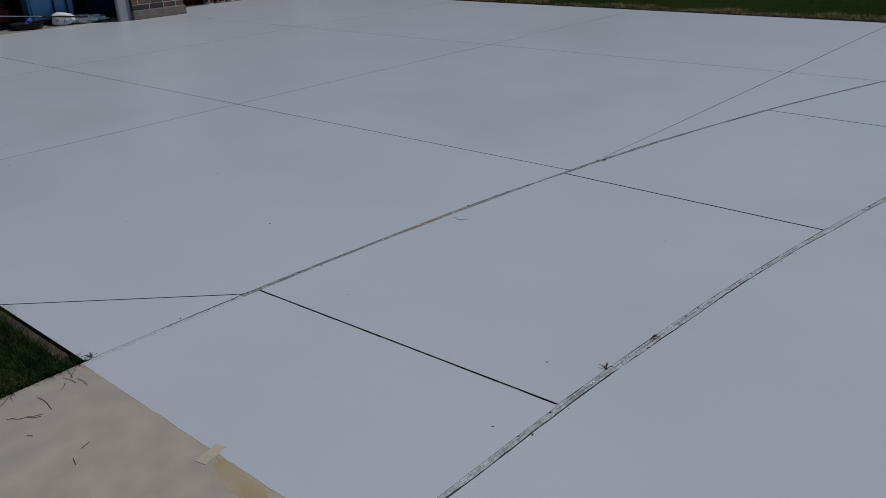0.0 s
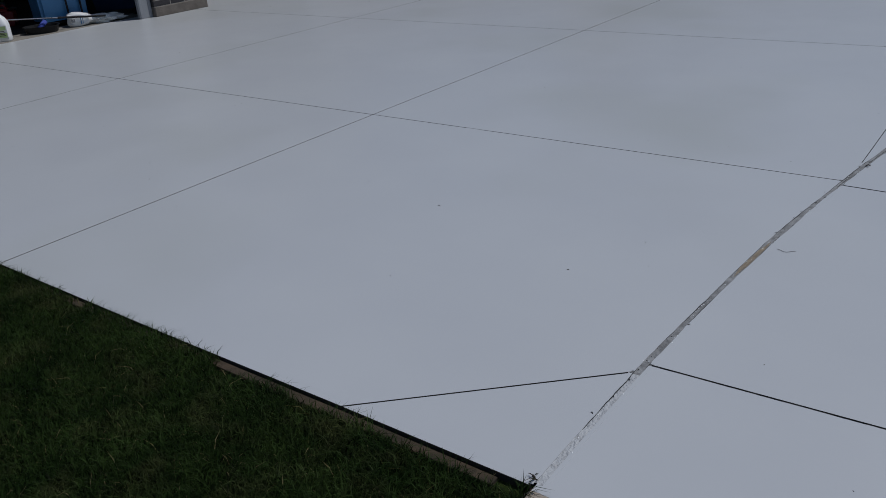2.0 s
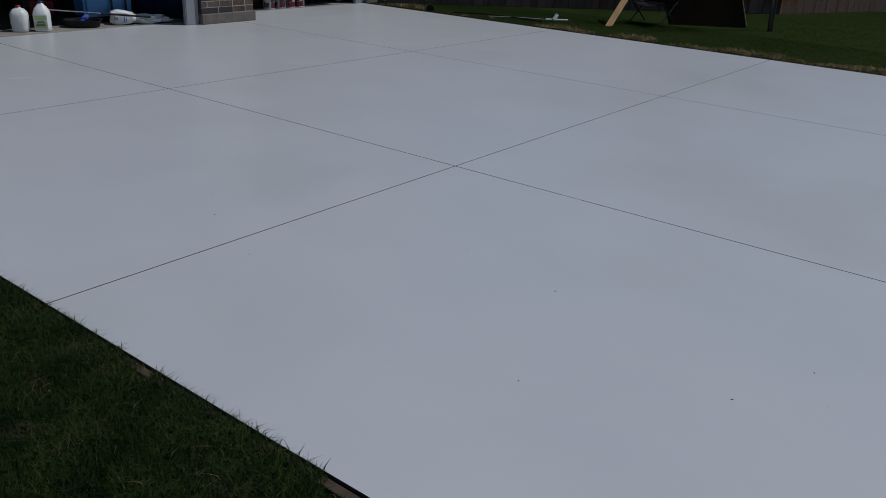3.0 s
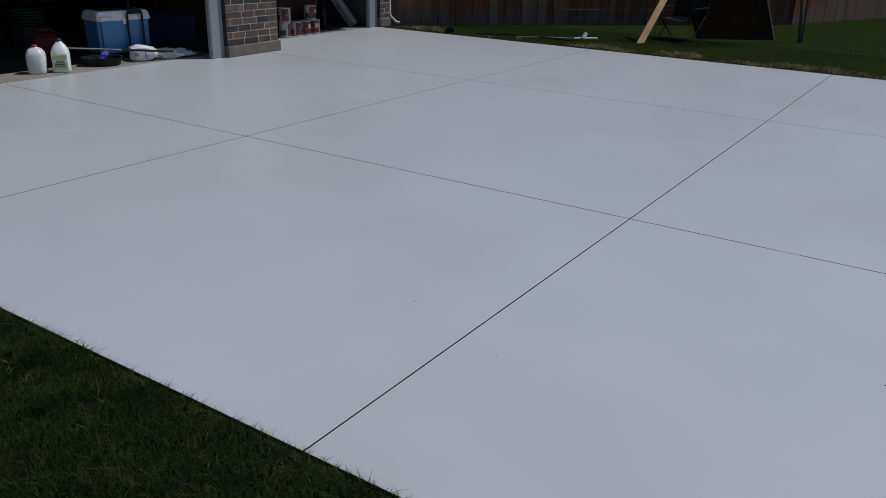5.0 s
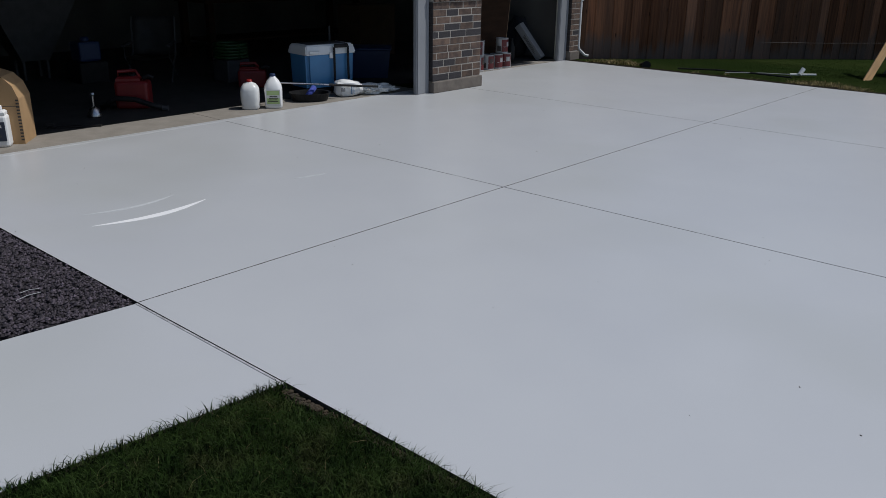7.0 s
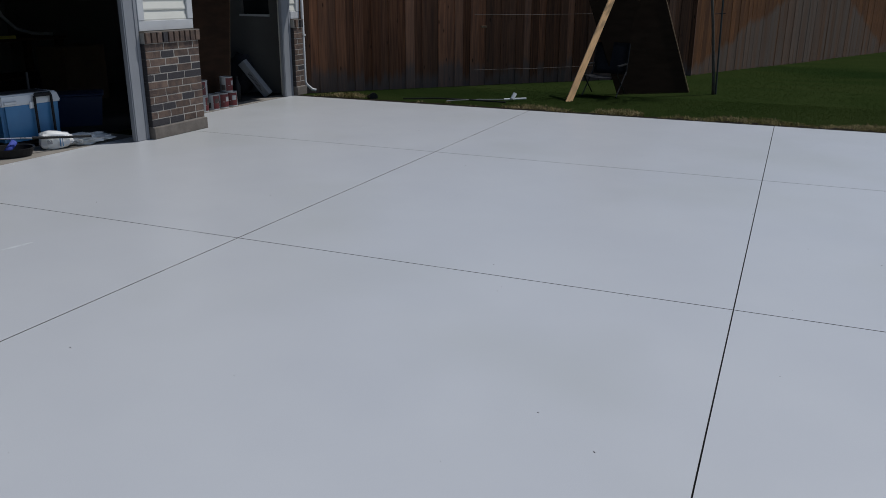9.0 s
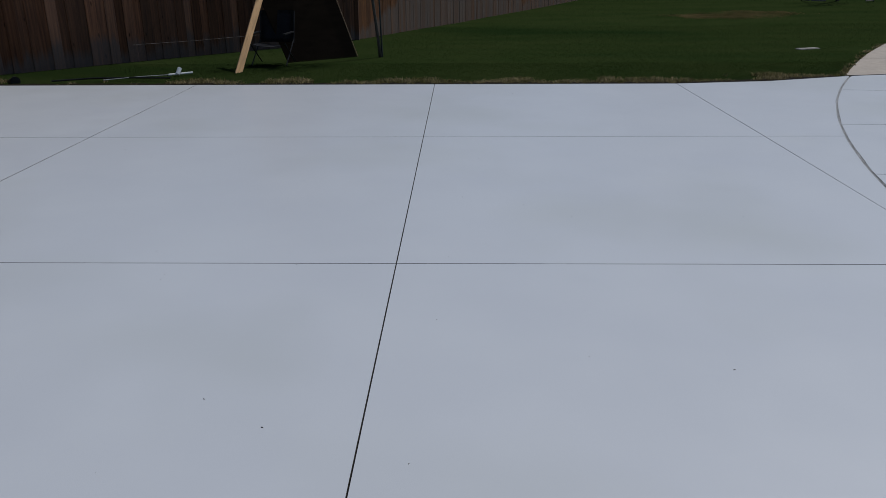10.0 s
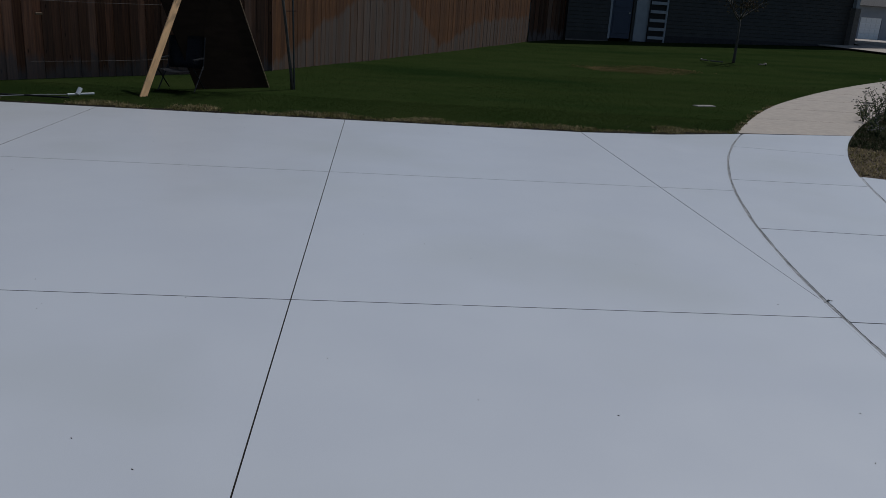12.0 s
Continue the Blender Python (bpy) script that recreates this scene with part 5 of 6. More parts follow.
def folding_chair(name, x, y, turn, label, cloth, metal, s=1.0, group=""):
    """A low camp chair: crossed legs, arm rests, sling seat and back."""
    root = thing(name, x, y, 0, label, "chair", group, turn=turn)
    for sy in (-0.24, 0.24):
        part("leg", tube([(0.22 * s, sy * s, 0), (-0.20 * s, sy * s, 0.30 * s)], 0.010, 6), metal, root)
        part("leg", tube([(-0.22 * s, sy * s, 0), (0.20 * s, sy * s, 0.28 * s), (0.21 * s, sy * s, 0.40 * s)], 0.010, 6), metal, root)
        part("armrest", box(-0.2 * s, 0.24 * s, (sy - 0.02) * s, (sy + 0.02) * s, 0.40 * s, 0.42 * s, 0.004), metal, root)
        part("back_post", tube([(-0.20 * s, sy * s, 0.26 * s), (-0.32 * s, sy * s, 0.68 * s)], 0.010, 6), metal, root)
    bm = bmesh.new()
    grid = [[bm.verts.new(((0.22 - 0.44 * i / 6) * s, (-0.23 + 0.46 * j / 6) * s, (0.28 - 0.035 * math.sin(math.pi * j / 6) - 0.02 * i / 6) * s)) for j in range(7)] for i in range(7)]
    for a, b in zip(grid, grid[1:]):
        for j in range(6):
            bm.faces.new((a[j], a[j + 1], b[j + 1], b[j]))
    bmesh.ops.solidify(bm, geom=bm.faces[:], thickness=0.008)
    part("seat", bm, cloth, root, smooth=True)
    bm = bmesh.new()
    grid = [[bm.verts.new(((-0.21 - 0.11 * i / 6 - 0.03 * math.sin(math.pi * j / 6)) * s, (-0.23 + 0.46 * j / 6) * s, (0.27 + 0.42 * i / 6) * s)) for j in range(7)] for i in range(7)]
    for a, b in zip(grid, grid[1:]):
        for j in range(6):
            bm.faces.new((a[j], a[j + 1], b[j + 1], b[j]))
    bmesh.ops.solidify(bm, geom=bm.faces[:], thickness=0.008)
    part("backrest", bm, cloth, root, smooth=True)
    return root


folding_chair("folding_chair", -6.0, 3.5, -40, "grey folding chair standing in the dim garage", GREY_METAL, GREY_METAL, 1.05)
bench = thing("workbench", -7.5, 6.5, 0, "cluttered wooden workbench deep in the garage", "workbench")
part("top", box(-0.4, 0.4, -1.5, 1.5, 0.79, 0.83, 0.005), BROWN_PLY, bench)
for sx in (-0.34, 0.34):
    for sy in (-1.4, 1.4):
        part("leg", box(sx - 0.045, sx + 0.045, sy - 0.045, sy + 0.045, 0, 0.79), BROWN_PLY, bench)
part("shelf", box(-0.36, 0.36, -1.4, 1.4, 0.25, 0.28), BROWN_PLY, bench)
tin = thing("spray_can", -7.3, 6.2, 0.83, "yellow spray can on the workbench", "spray can")
part("body", lathe([(0.033, 0), (0.033, 0.17), (0.02, 0.19)], 14), mat("yellow_label", (0.45, 0.36, 0.03), None, 6, 0.4), tin)
part("cap", lathe([(0.024, 0.19), (0.024, 0.23), (0.02, 0.235)], 12), WHITE, tin)
lev = thing("spirit_level", -7.14, 6.74, 0.83, "yellow spirit level on the workbench", "level", turn=80)
part("bar", box(-0.35, 0.35, -0.02, 0.02, 0, 0.045, 0.004), mat("yellow_metal", (0.40, 0.34, 0.04), None, 6, 0.4), lev)
part("vial", box(-0.04, 0.04, -0.021, 0.021, 0.012, 0.035), GREEN, lev)
duct = thing("vacuum_hose", -7.3, 7.0, 0.83, "pale grey ribbed vacuum hose curving down onto the workbench", "hose")
part("tube", tube([(0.0, -0.02, 0.85), (0.02, -0.02, 0.53), (0.05, 0.06, 0.30), (0.10, 0.22, 0.13), (0.16, 0.43, 0.06), (0.2, 0.75, 0.035)], 0.024, 10), FAR_TRIM, duct, smooth=True)
for k, (cy, cz, cr) in enumerate(((-0.5, 0.0, 0.06), (-0.32, 0.0, 0.045), (0.15, 0.0, 0.07), (-0.9, 0.0, 0.055))):
    jar = thing("jar", -7.42, 6.5 + cy, 0.83, "small pale plastic jar on the workbench", "jar", "jars on the workbench")
    part("body", lathe([(cr * 0.9, 0), (cr, 0.01), (cr, cr * 2.2), (cr * 0.7, cr * 2.5)], 14), FAR_TRIM, jar)
    part("lid", lathe([(cr * 0.75, cr * 2.5), (cr * 0.75, cr * 2.9), (cr * 0.6, cr * 3.0)], 14), BLACK, jar)
tub = thing("utility_tub", -7.1, 2.55, 0, "grey plastic utility tub on legs deep in the garage", "tub")
bm = bmesh.new()
rings = [[bm.verts.new((sx * hx, sy * hy, z)) for sx, sy in ((-1, -1), (1, -1), (1, 1), (-1, 1))] for hx, hy, z in ((0.14, 0.16, 0.22), (0.30, 0.50, 0.92), (0.27, 0.46, 0.92), (0.12, 0.14, 0.26))]
for p, q in zip(rings, rings[1:]):
    for k in range(4):
        bm.faces.new((p[k], p[(k + 1) % 4], q[(k + 1) % 4], q[k]))
bm.faces.new(rings[0]), bm.faces.new(rings[-1])
part("basin", bm, GREY_METAL, tub)
for sx in (-0.12, 0.12):
    for sy in (-0.14, 0.14):
        part("leg", tube([(sx, sy, 0), (sx, sy, 0.24)], 0.018, 8), GREY_METAL, tub)
bj = thing("water_container", -6.4, 2.9, 0, "blue plastic water container on a crate", "container")
part("crate", box(-0.17, 0.17, -0.17, 0.17, 0, 0.24, 0.008), BLACK, bj)
part("body", box(-0.13, 0.13, -0.13, 0.13, 0.241, 0.47, 0.03, seg=2), DEEP_BLUE, bj)
part("neck", lathe([(0.05, 0.47), (0.05, 0.5), (0.035, 0.52)], 14), DEEP_BLUE, bj)
# carton brown darkened: the shade indoors is in its colour
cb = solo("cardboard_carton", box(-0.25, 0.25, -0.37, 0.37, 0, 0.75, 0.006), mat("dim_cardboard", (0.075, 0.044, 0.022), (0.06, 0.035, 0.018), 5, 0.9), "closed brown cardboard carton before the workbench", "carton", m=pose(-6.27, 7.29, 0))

# second bay
sheet = thing("plywood_sheet", -3.975, 7.0, 0, "brown plywood sheet leaning inside the second garage bay", "plywood sheet", turn=0)
bm = box(-0.006, 0.006, -0.55, 0.78, 0.0, 2.0)
for v in bm.verts:
    v.co.y += 0.34 * v.co.z * (v.co.y > 0)
    v.co.x -= 0.17 * v.co.z
part("panel", bm, BROWN_PLY, sheet)
bm = box(-0.0065, 0.0065, 0.781, 0.79, 0.0, 2.0)
for v in bm.verts:
    v.co.y += 0.34 * v.co.z
    v.co.x -= 0.17 * v.co.z
part("edge", bm, PLY_EDGE, sheet, "pale cut edge")


def can_label(r, z0, z1, a0, a1, n=8):
    """A label bent round the can."""
    bm = bmesh.new()
    rows = [[bm.verts.new((q * math.cos(a), q * math.sin(a), z)) for q, z in ((r, z0), (r + 0.0012, z0), (r + 0.0012, z1), (r, z1))] for a in [radians(a0 + (a1 - a0) * i / n) for i in range(n + 1)]]
    for p, q in zip(rows, rows[1:]):
        for k in range(4):
            bm.faces.new((p[k], p[(k + 1) % 4], q[(k + 1) % 4], q[k]))
    bm.faces.new(rows[0]), bm.faces.new(rows[-1])
    return bm


def paint_can(x, y, z, label, red, turn):
    root = thing("paint_can", x, y, z, label, "paint can", "paint cans in the second bay", turn=turn)
    r = 0.085
    part("body", lathe([(r, 0), (r + 0.003, 0.004), (r + 0.003, 0.008), (r, 0.012), (r, 0.19), (r + 0.003, 0.194), (r + 0.003, 0.2), (r - 0.006, 0.2), (r - 0.008, 0.195)], 24), CAN_WHITE, root, smooth=False)
    part("lid", lathe([(r - 0.010, 0.192), (r - 0.010, 0.197), (r - 0.02, 0.197), (r - 0.022, 0.194)], 18), STEEL, root)
    part("label", can_label(r, 0.02, 0.185, -30 if red else 5, 75), CAN_RED, root, "dark red printed label")
    part("label", can_label(r + 0.0013, 0.09, 0.15, 20, 60), CAN_WHITE if red else INK, root)
    part("label", can_label(r, 0.03, 0.10, -75, -35 if red else -15), INK, root, "dark printed label")
    part("handle", tube([(0, r + 0.002, 0.16), (0.055, 0.072, 0.10), (r + 0.005, 0.0, 0.085), (0.055, -0.072, 0.10), (0, -r - 0.002, 0.16)], 0.0025, 5), STEEL, root)


for py, red, turn in ((7.03, 0, -20), (7.25, 0, -50), (7.445, 1, -35), (7.635, 1, -60)):
    paint_can(-3.835, py, 0.0, "red and white gallon paint can on the floor", red, turn)
paint_can(-3.84, 7.565, 0.201, "red and white gallon paint can stacked on two others", 1, -25)
paint_can(-3.84, 7.04, 0.201, "white gallon paint can stacked on another", 0, -80)
lbox = thing("long_carton", -4.02, 8.72, 0, "long pale grey carton leaning on the garage wall", "carton")
bm = box(-0.055, 0.055, -0.055, 0.055, 0.0, 0.60, 0.003)
part("body", bm, FAR_TRIM, lbox)
for i in range(3):
    part("print_bar", box(-0.02 + 0.016 * i, -0.012 + 0.016 * i, -0.0565, -0.0552, 0.1 + 0.03 * i, 0.42), GREY_METAL, lbox)
lbox.matrix_basis = pose(-3.98, 8.72, 0.02, 12, -36, 0)
bottle = thing("dark_bottle", -4.15, 8.2, 0, "tall dark plastic bottle on the floor", "bottle")
part("body", lathe([(0.05, 0), (0.052, 0.01), (0.052, 0.2), (0.03, 0.25), (0.02, 0.3)], 16), BLACK, bottle, smooth=True)
part("cap", lathe([(0.022, 0.3), (0.022, 0.33), (0.018, 0.335)], 10), BLACK, bottle)
bag = bmesh.new()
bmesh.ops.create_icosphere(bag, subdivisions=3, radius=1.0)
for v in bag.verts:
    k = 1 + 0.3 * noise.noise(v.co * 1.7)
    v.co = Vector((v.co.x * 0.22 * k, v.co.y * 0.16 * k, max(0, 0.3 + v.co.z * 0.3 * k)))
solo("black_bag", bag, BLACK_CLOTH, "black fabric bag slumped at the garage wall", "bag", smooth=True, m=pose(-4.5, 8.8, 0))

# ---- on the lawn ----
stick = thing("striped_pole", 1.40, -0.76, 0.025, "white pole with red bands and a black end in the grass", "pole", turn=-10)
part("shaft", tube([(0.0, 0, 0.0), (0.42, 0, 0.0)], 0.014, 12), WHITE, stick, smooth=True)
part("end_cap", tube([(-0.035, 0, 0.0), (0.0, 0, 0.0)], 0.0135, 12), BLACK, stick)
for k in range(3):
    part("band", tube([(0.075 + 0.014 * k, 0, 0), (0.083 + 0.014 * k, 0, 0)], 0.0146, 12), RED, stick)

panel = thing("leaning_panel", 0.68, 11.38, -0.04, "large dark plywood panel propped up by a timber brace", "panel")
bm = bmesh.new()
ends = [(0, 0, 0), (0.98, 0.76, 0), (0.98 - 0.33 * 2.3, 0.76 - 0.06 * 2.3, 2.3), (-0.37 * 2.3, -0.03 * 2.3, 2.3)]
off = Vector((-0.6, 0.78, 0)) * 0.018
fr = [bm.verts.new(e) for e in ends]
bk = [bm.verts.new(Vector(e) + off) for e in ends]
bm.faces.new(fr), bm.faces.new(bk)
for k in range(4):
    bm.faces.new((fr[k], fr[(k + 1) % 4], bk[(k + 1) % 4], bk[k]))
part("sheet", bm, PLY, panel)
part("edge_strip", tube([(0.99, 0.765, 0.0), (0.99 - 0.33 * 2.3, 0.765 - 0.06 * 2.3, 2.3)], 0.008, 5), PLY_EDGE, panel, "pale cut plywood edge")
brace = solo("timber_brace", box(-0.047, 0.047, -0.019, 0.019, 0.0, 2.75, 0.003), PINE, "pale new pine board propping the dark panel", "timber board")
foot, head = Vector((0.19, 10.22, -0.05)), Vector((0.66, 11.72, 2.05))
along = (head - foot).normalized()
level = Vector((along.y, -along.x, 0)).normalized()
face = (0.75 * level + 0.66 * level.cross(along) * (1 if level.cross(along).z > 0 else -1)).normalized()
brace.matrix_basis = Matrix.Translation(foot) @ Matrix((face.cross(along), face, along)).transposed().to_4x4()
folding_chair("camp_chair", 0.52, 11.08, -95, "black folding camp chair before the dark panel", BLACK_CLOTH, BLACK, 1.1)
pipe = thing("sprinkler_pipe", -0.55, 9.86, -0.02, "white plastic pipe fitting with a thin rod lying on the grass", "pipe fitting", turn=35)
part("fitting", tube([(0.0, 0.0, 0.03), (0.05, 0.03, 0.11)], 0.03, 12), WHITE, pipe)
part("arm", tube([(-0.12, 0.02, 0.03), (0.22, 0.02, 0.035)], 0.014, 8), MILKY, pipe)
part("rod", tube([(-1.0, -0.12, 0.05), (-0.5, -0.03, 0.045), (-0.1, 0.02, 0.03)], 0.005, 6), FAR_TRIM, pipe)
edging = thing("black_hose_line", -2.0, 9.22, -0.015, "thin black hose lying in the grass", "hose", turn=14)
part("tube", tube([(0, 0, 0.03), (0.5, 0.02, 0.045), (1.0, -0.02, 0.04), (1.5, -0.1, 0.03)], 0.012, 6), BLACK, edging)
drain = thing("drain_outlet", -2.5, 9.25, -0.05, "black corrugated drain pipe outlet in the grass", "drain pipe", turn=-50)
part("pipe", tube([(0, 0, 0.06), (-0.3, 0, 0.0)], 0.055, 16), BLACK, drain)
part("rim", tube([(0.012, 0, 0.06), (-0.012, 0, 0.06)], 0.062, 16), BLACK, drain)
valve = thing("valve_box", 9.3, 12.95, -0.03, "pale plastic valve box lid in the lawn", "valve box", turn=20)
part("lid", box(-0.2, 0.2, -0.06, 0.06, 0, 0.026, 0.008), APRON, valve)
part("rim", box(-0.215, 0.215, -0.075, 0.075, 0, 0.018, 0.006), GREY_METAL, valve)


def limb(bm, p, d, length, r, depth, tips, rng):
    pts = [p]
    for k in range(4):
        d = (d + Vector((rng.uniform(-0.2, 0.2), rng.uniform(-0.2, 0.2), rng.uniform(-0.05, 0.15)))).normalized()
        pts.append(pts[-1] + d * length / 4)
    tube(pts, r, 7, bm, taper=r * 0.55)
    if depth == 0:
        tips.extend(pts[1:])
        return
    for k in range(3):
        a = rng.uniform(0, math.tau)
        nd = (d * 0.7 + Vector((math.cos(a), math.sin(a), 0.25)) * 0.75).normalized()
        limb(bm, pts[rng.choice((2, 3, 4))], nd, length * 0.62, r * 0.5, depth - 1, tips, rng)


def leaf_cloud(tips, n, spread, size, rng):
    bm = bmesh.new()
    for _ in range(n):
        c = rng.choice(tips) + Vector((rng.gauss(0, spread), rng.gauss(0, spread), rng.gauss(0, spread)))
        u = Vector((rng.gauss(0, 1), rng.gauss(0, 1), rng.gauss(0, 1))).normalized() * size * rng.uniform(0.6, 1.2)
        w = u.orthogonal().normalized() * size * 0.32
        bm.faces.new([bm.verts.new(c + q) for q in (-u * 0.5, w, u * 0.5, -w)])
    return bm


def tree(x, y, trunk_h, r, lean, label, leaf, n_leaf, stake, seed, branch=0.9, size=0.07):
    rng = random.Random(seed)
    root = thing("tree", x, y, rise(x, y) - 0.06, label, "tree", "young trees on the lawn")
    bm = bmesh.new()
    tips = []
    top = Vector((lean[0] * trunk_h, lean[1] * trunk_h, trunk_h))
    tube([Vector((0, 0, 0)), top * 0.12 + Vector((0.01, 0, 0)), top * 0.5 + Vector((0.015, 0.0, 0)), top], r, 9, bm, taper=r * 0.6)
    for k in range(5):
        a = k * 2.4
        limb(bm, top * rng.uniform(0.82, 1.0), Vector((math.cos(a), math.sin(a), 0.75)).normalized(), branch, r * 0.5, 1, tips, rng)
    limb(bm, top, Vector((0, 0, 1)), branch, r * 0.6, 1, tips, rng)
    part("trunk", bm, BARK, root, smooth=True)
    part("crown", leaf_cloud(tips, n_leaf, 0.12, size, rng), leaf, root)
    if stake:
        part("stake", tube([(0.03, 0.02, 0), (-0.02, 0.0, 2.0)], 0.014, 8), DARK_STAKE, root, "thin green-grey metal stake")
        part("tie", tube([(-0.1, -0.02, 1.25), (0.05, 0.02, 1.26)], 0.006, 5), BLACK, root)
    return root


tree(2.05, 12.05, 2.3, 0.03, (-0.12, 0.0), "slim young tree tied to a metal stake", LEAF, 900, True, 4)
# tree before the neighbour's house, in its ring of bare earth
tree(14.0, 22.76, 1.45, 0.05, (-0.01, 0.0), "small young tree with sparse dull red leaves", LEAF_RED, 480, False, 7, 0.8, 0.09)
ring_edge = thing("tree_ring", 14.0, 22.76, rise(14.0, 22.76), "broken ring of pale stone edging round the young tree", "edging")
for k, (a0, a1) in enumerate(((150, 200), (205, 232), (300, 322), (328, 356))):
    row = [(0.95 * math.cos(radians(a0 + (a1 - a0) * i / 6)), 0.8 * math.sin(radians(a0 + (a1 - a0) * i / 6)), 0.012) for i in range(7)]
    part("edging_stone", tube(row, 0.02, 6), STONE, ring_edge)
# ---- bed beside the road ----
bm = bmesh.new()
outer = [pavement_edge(R_J + 0.007, a) for a in range(23, 70, 3)]
inner = [pavement_edge(15.45, a) for a in range(23, 70, 3)]
for (o0, o1), (i0, i1) in zip(zip(outer, outer[1:]), zip(inner, inner[1:])):
    bm.faces.new([bm.verts.new((p[0], p[1], -0.009 + rise(*p))) for p in (o0, o1, i1, i0)])
bmesh.ops.remove_doubles(bm, verts=bm.verts, dist=0.001)
bmesh.ops.solidify(bm, geom=bm.faces[:], thickness=-0.06)
solo("verge_bed", bm, DRY_SOIL, "dry mulched verge bed beside the pavement", "bed", kind="structure")
rng = np.random.default_rng(21)
ang, rad = np.radians(rng.uniform(23.6, 50, 26000)), rng.uniform(15.8, R_J - 0.005, 26000)
spots = [pavement_edge(float(r), float(np.degrees(a))) for a, r in zip(ang, rad)]
gx, gy = np.array([p[0] for p in spots]), np.array([p[1] for p in spots])
dense = np.array([noise.noise((p * 0.9, q * 0.9, 5)) for p, q in zip(gx, gy)]) + 0.12 * (np.degrees(ang) - 27.0) > 0.12
sparse = ~dense & (rng.uniform(0, 1, len(gx)) < 0.5)
blades("verge_grass", gx[dense], gy[dense], 0.075, 0.008, VERGE, "rough uneven green grass in the verge bed", z0=-0.02, lean=0.8)
blades("verge_grass", gx[sparse], gy[sparse], 0.06, 0.01, DRY_GRASS, "dry straw in the verge bed", z0=-0.02, lean=1.2)


def weed(x, y, h, seed):
    rng = random.Random(seed)
    root = thing("weed", x, y, -0.02 + rise(x, y), "leafy green weed with pale flower heads", "weed", "weeds in the verge bed")
    stems, leaves, heads = bmesh.new(), bmesh.new(), bmesh.new()
    for k in range(10):
        a, s = rng.uniform(0, math.tau), rng.uniform(0.1, 0.55)
        top = Vector((math.cos(a) * s * h, math.sin(a) * s * h, h * rng.uniform(0.6, 1.0)))
        tube([(0, 0, 0), top * 0.5 + Vector((0, 0, 0.06)), top], 0.005, 5, stems, taper=0.002)
        for j in range(8):
            c = top * rng.uniform(0.15, 1.0)
            u = Vector((rng.gauss(0, 1), rng.gauss(0, 1), rng.uniform(-0.2, 0.8))).normalized() * 0.055
            w = u.orthogonal().normalized() * 0.014
            leaves.faces.new([leaves.verts.new(c + q) for q in (Vector(), u * 0.5 + w, u, u * 0.5 - w)])
        for j in range(2):
            c = top + Vector((rng.gauss(0, 0.025), rng.gauss(0, 0.025), rng.gauss(0, 0.02)))
            r = bmesh.ops.create_icosphere(heads, subdivisions=1, radius=0.011)
            bmesh.ops.translate(heads, vec=c, verts=r["verts"])
    tagged(part("stems", stems, GREEN, root), kind="stuff")
    tagged(part("leaves", leaves, VERGE, root), kind="stuff")
    tagged(part("flower_heads", heads, mat("pale_flower", (0.19, 0.17, 0.15), None, 8, 0.8, bump=0), root), kind="stuff")


for k, (px, py, h) in enumerate(((11.95, 12.25, 0.5), (12.3, 12.5, 0.55), (12.7, 12.9, 0.5), (11.6, 11.75, 0.36), (12.1, 11.9, 0.5), (13.1, 13.3, 0.6), (11.35, 11.1, 0.3), (12.9, 12.5, 0.6), (11.0, 10.5, 0.24), (10.7, 9.9, 0.2))):
    weed(px, py, h, k)
rs = random.Random(31)
bm = bmesh.new()
for k in range(700):
    px, py = pavement_edge(rs.uniform(15.6, R_J - 0.01), rs.uniform(23.4, 34))
    r = bmesh.ops.create_icosphere(bm, subdivisions=1, radius=rs.uniform(0.006, 0.022))
    bmesh.ops.scale(bm, vec=(rs.uniform(0.7, 1.5), rs.uniform(0.7, 1.5), 0.7), verts=r["verts"])
    bmesh.ops.translate(bm, vec=(px, py, -0.006 + rise(px, py)), verts=r["verts"])
solo("soil_clods", bm, DRY_SOIL, "dry tan clods of soil in the verge bed", "soil", kind="stuff")

# ---- neighbour's house ----
hx0, hy0, hz0, hx1, hy1, hz1 = 10.2, 29.0, 0.39, 22.6, 31.5, 0.70
turn = math.degrees(math.atan2(hy1 - hy0, hx1 - hx0))
length = math.hypot(hx1 - hx0, hy1 - hy0)
house = thing("house", hx0, hy0, hz0, "neighbour's beige sided house with a white garage door", "house", turn=turn)


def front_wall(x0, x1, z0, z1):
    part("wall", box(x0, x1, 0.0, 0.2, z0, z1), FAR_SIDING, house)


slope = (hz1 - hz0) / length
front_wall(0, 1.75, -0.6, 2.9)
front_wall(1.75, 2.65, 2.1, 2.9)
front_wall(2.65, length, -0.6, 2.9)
part("foundation", box(0, 1.7, -0.03, -0.002, -0.6, 0.02), STONE, house)
part("foundation", box(3.9, length, -0.03, -0.002, -0.6, 0.32), DARK_BRICK, house, "dark concrete footing")
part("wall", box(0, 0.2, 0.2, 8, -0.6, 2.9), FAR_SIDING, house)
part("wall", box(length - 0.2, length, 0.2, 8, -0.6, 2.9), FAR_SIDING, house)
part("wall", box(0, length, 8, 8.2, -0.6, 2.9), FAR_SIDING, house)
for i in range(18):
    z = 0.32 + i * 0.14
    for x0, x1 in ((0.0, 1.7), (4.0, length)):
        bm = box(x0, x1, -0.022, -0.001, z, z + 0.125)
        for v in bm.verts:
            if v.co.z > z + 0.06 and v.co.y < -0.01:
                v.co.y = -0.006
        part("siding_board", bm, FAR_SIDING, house)
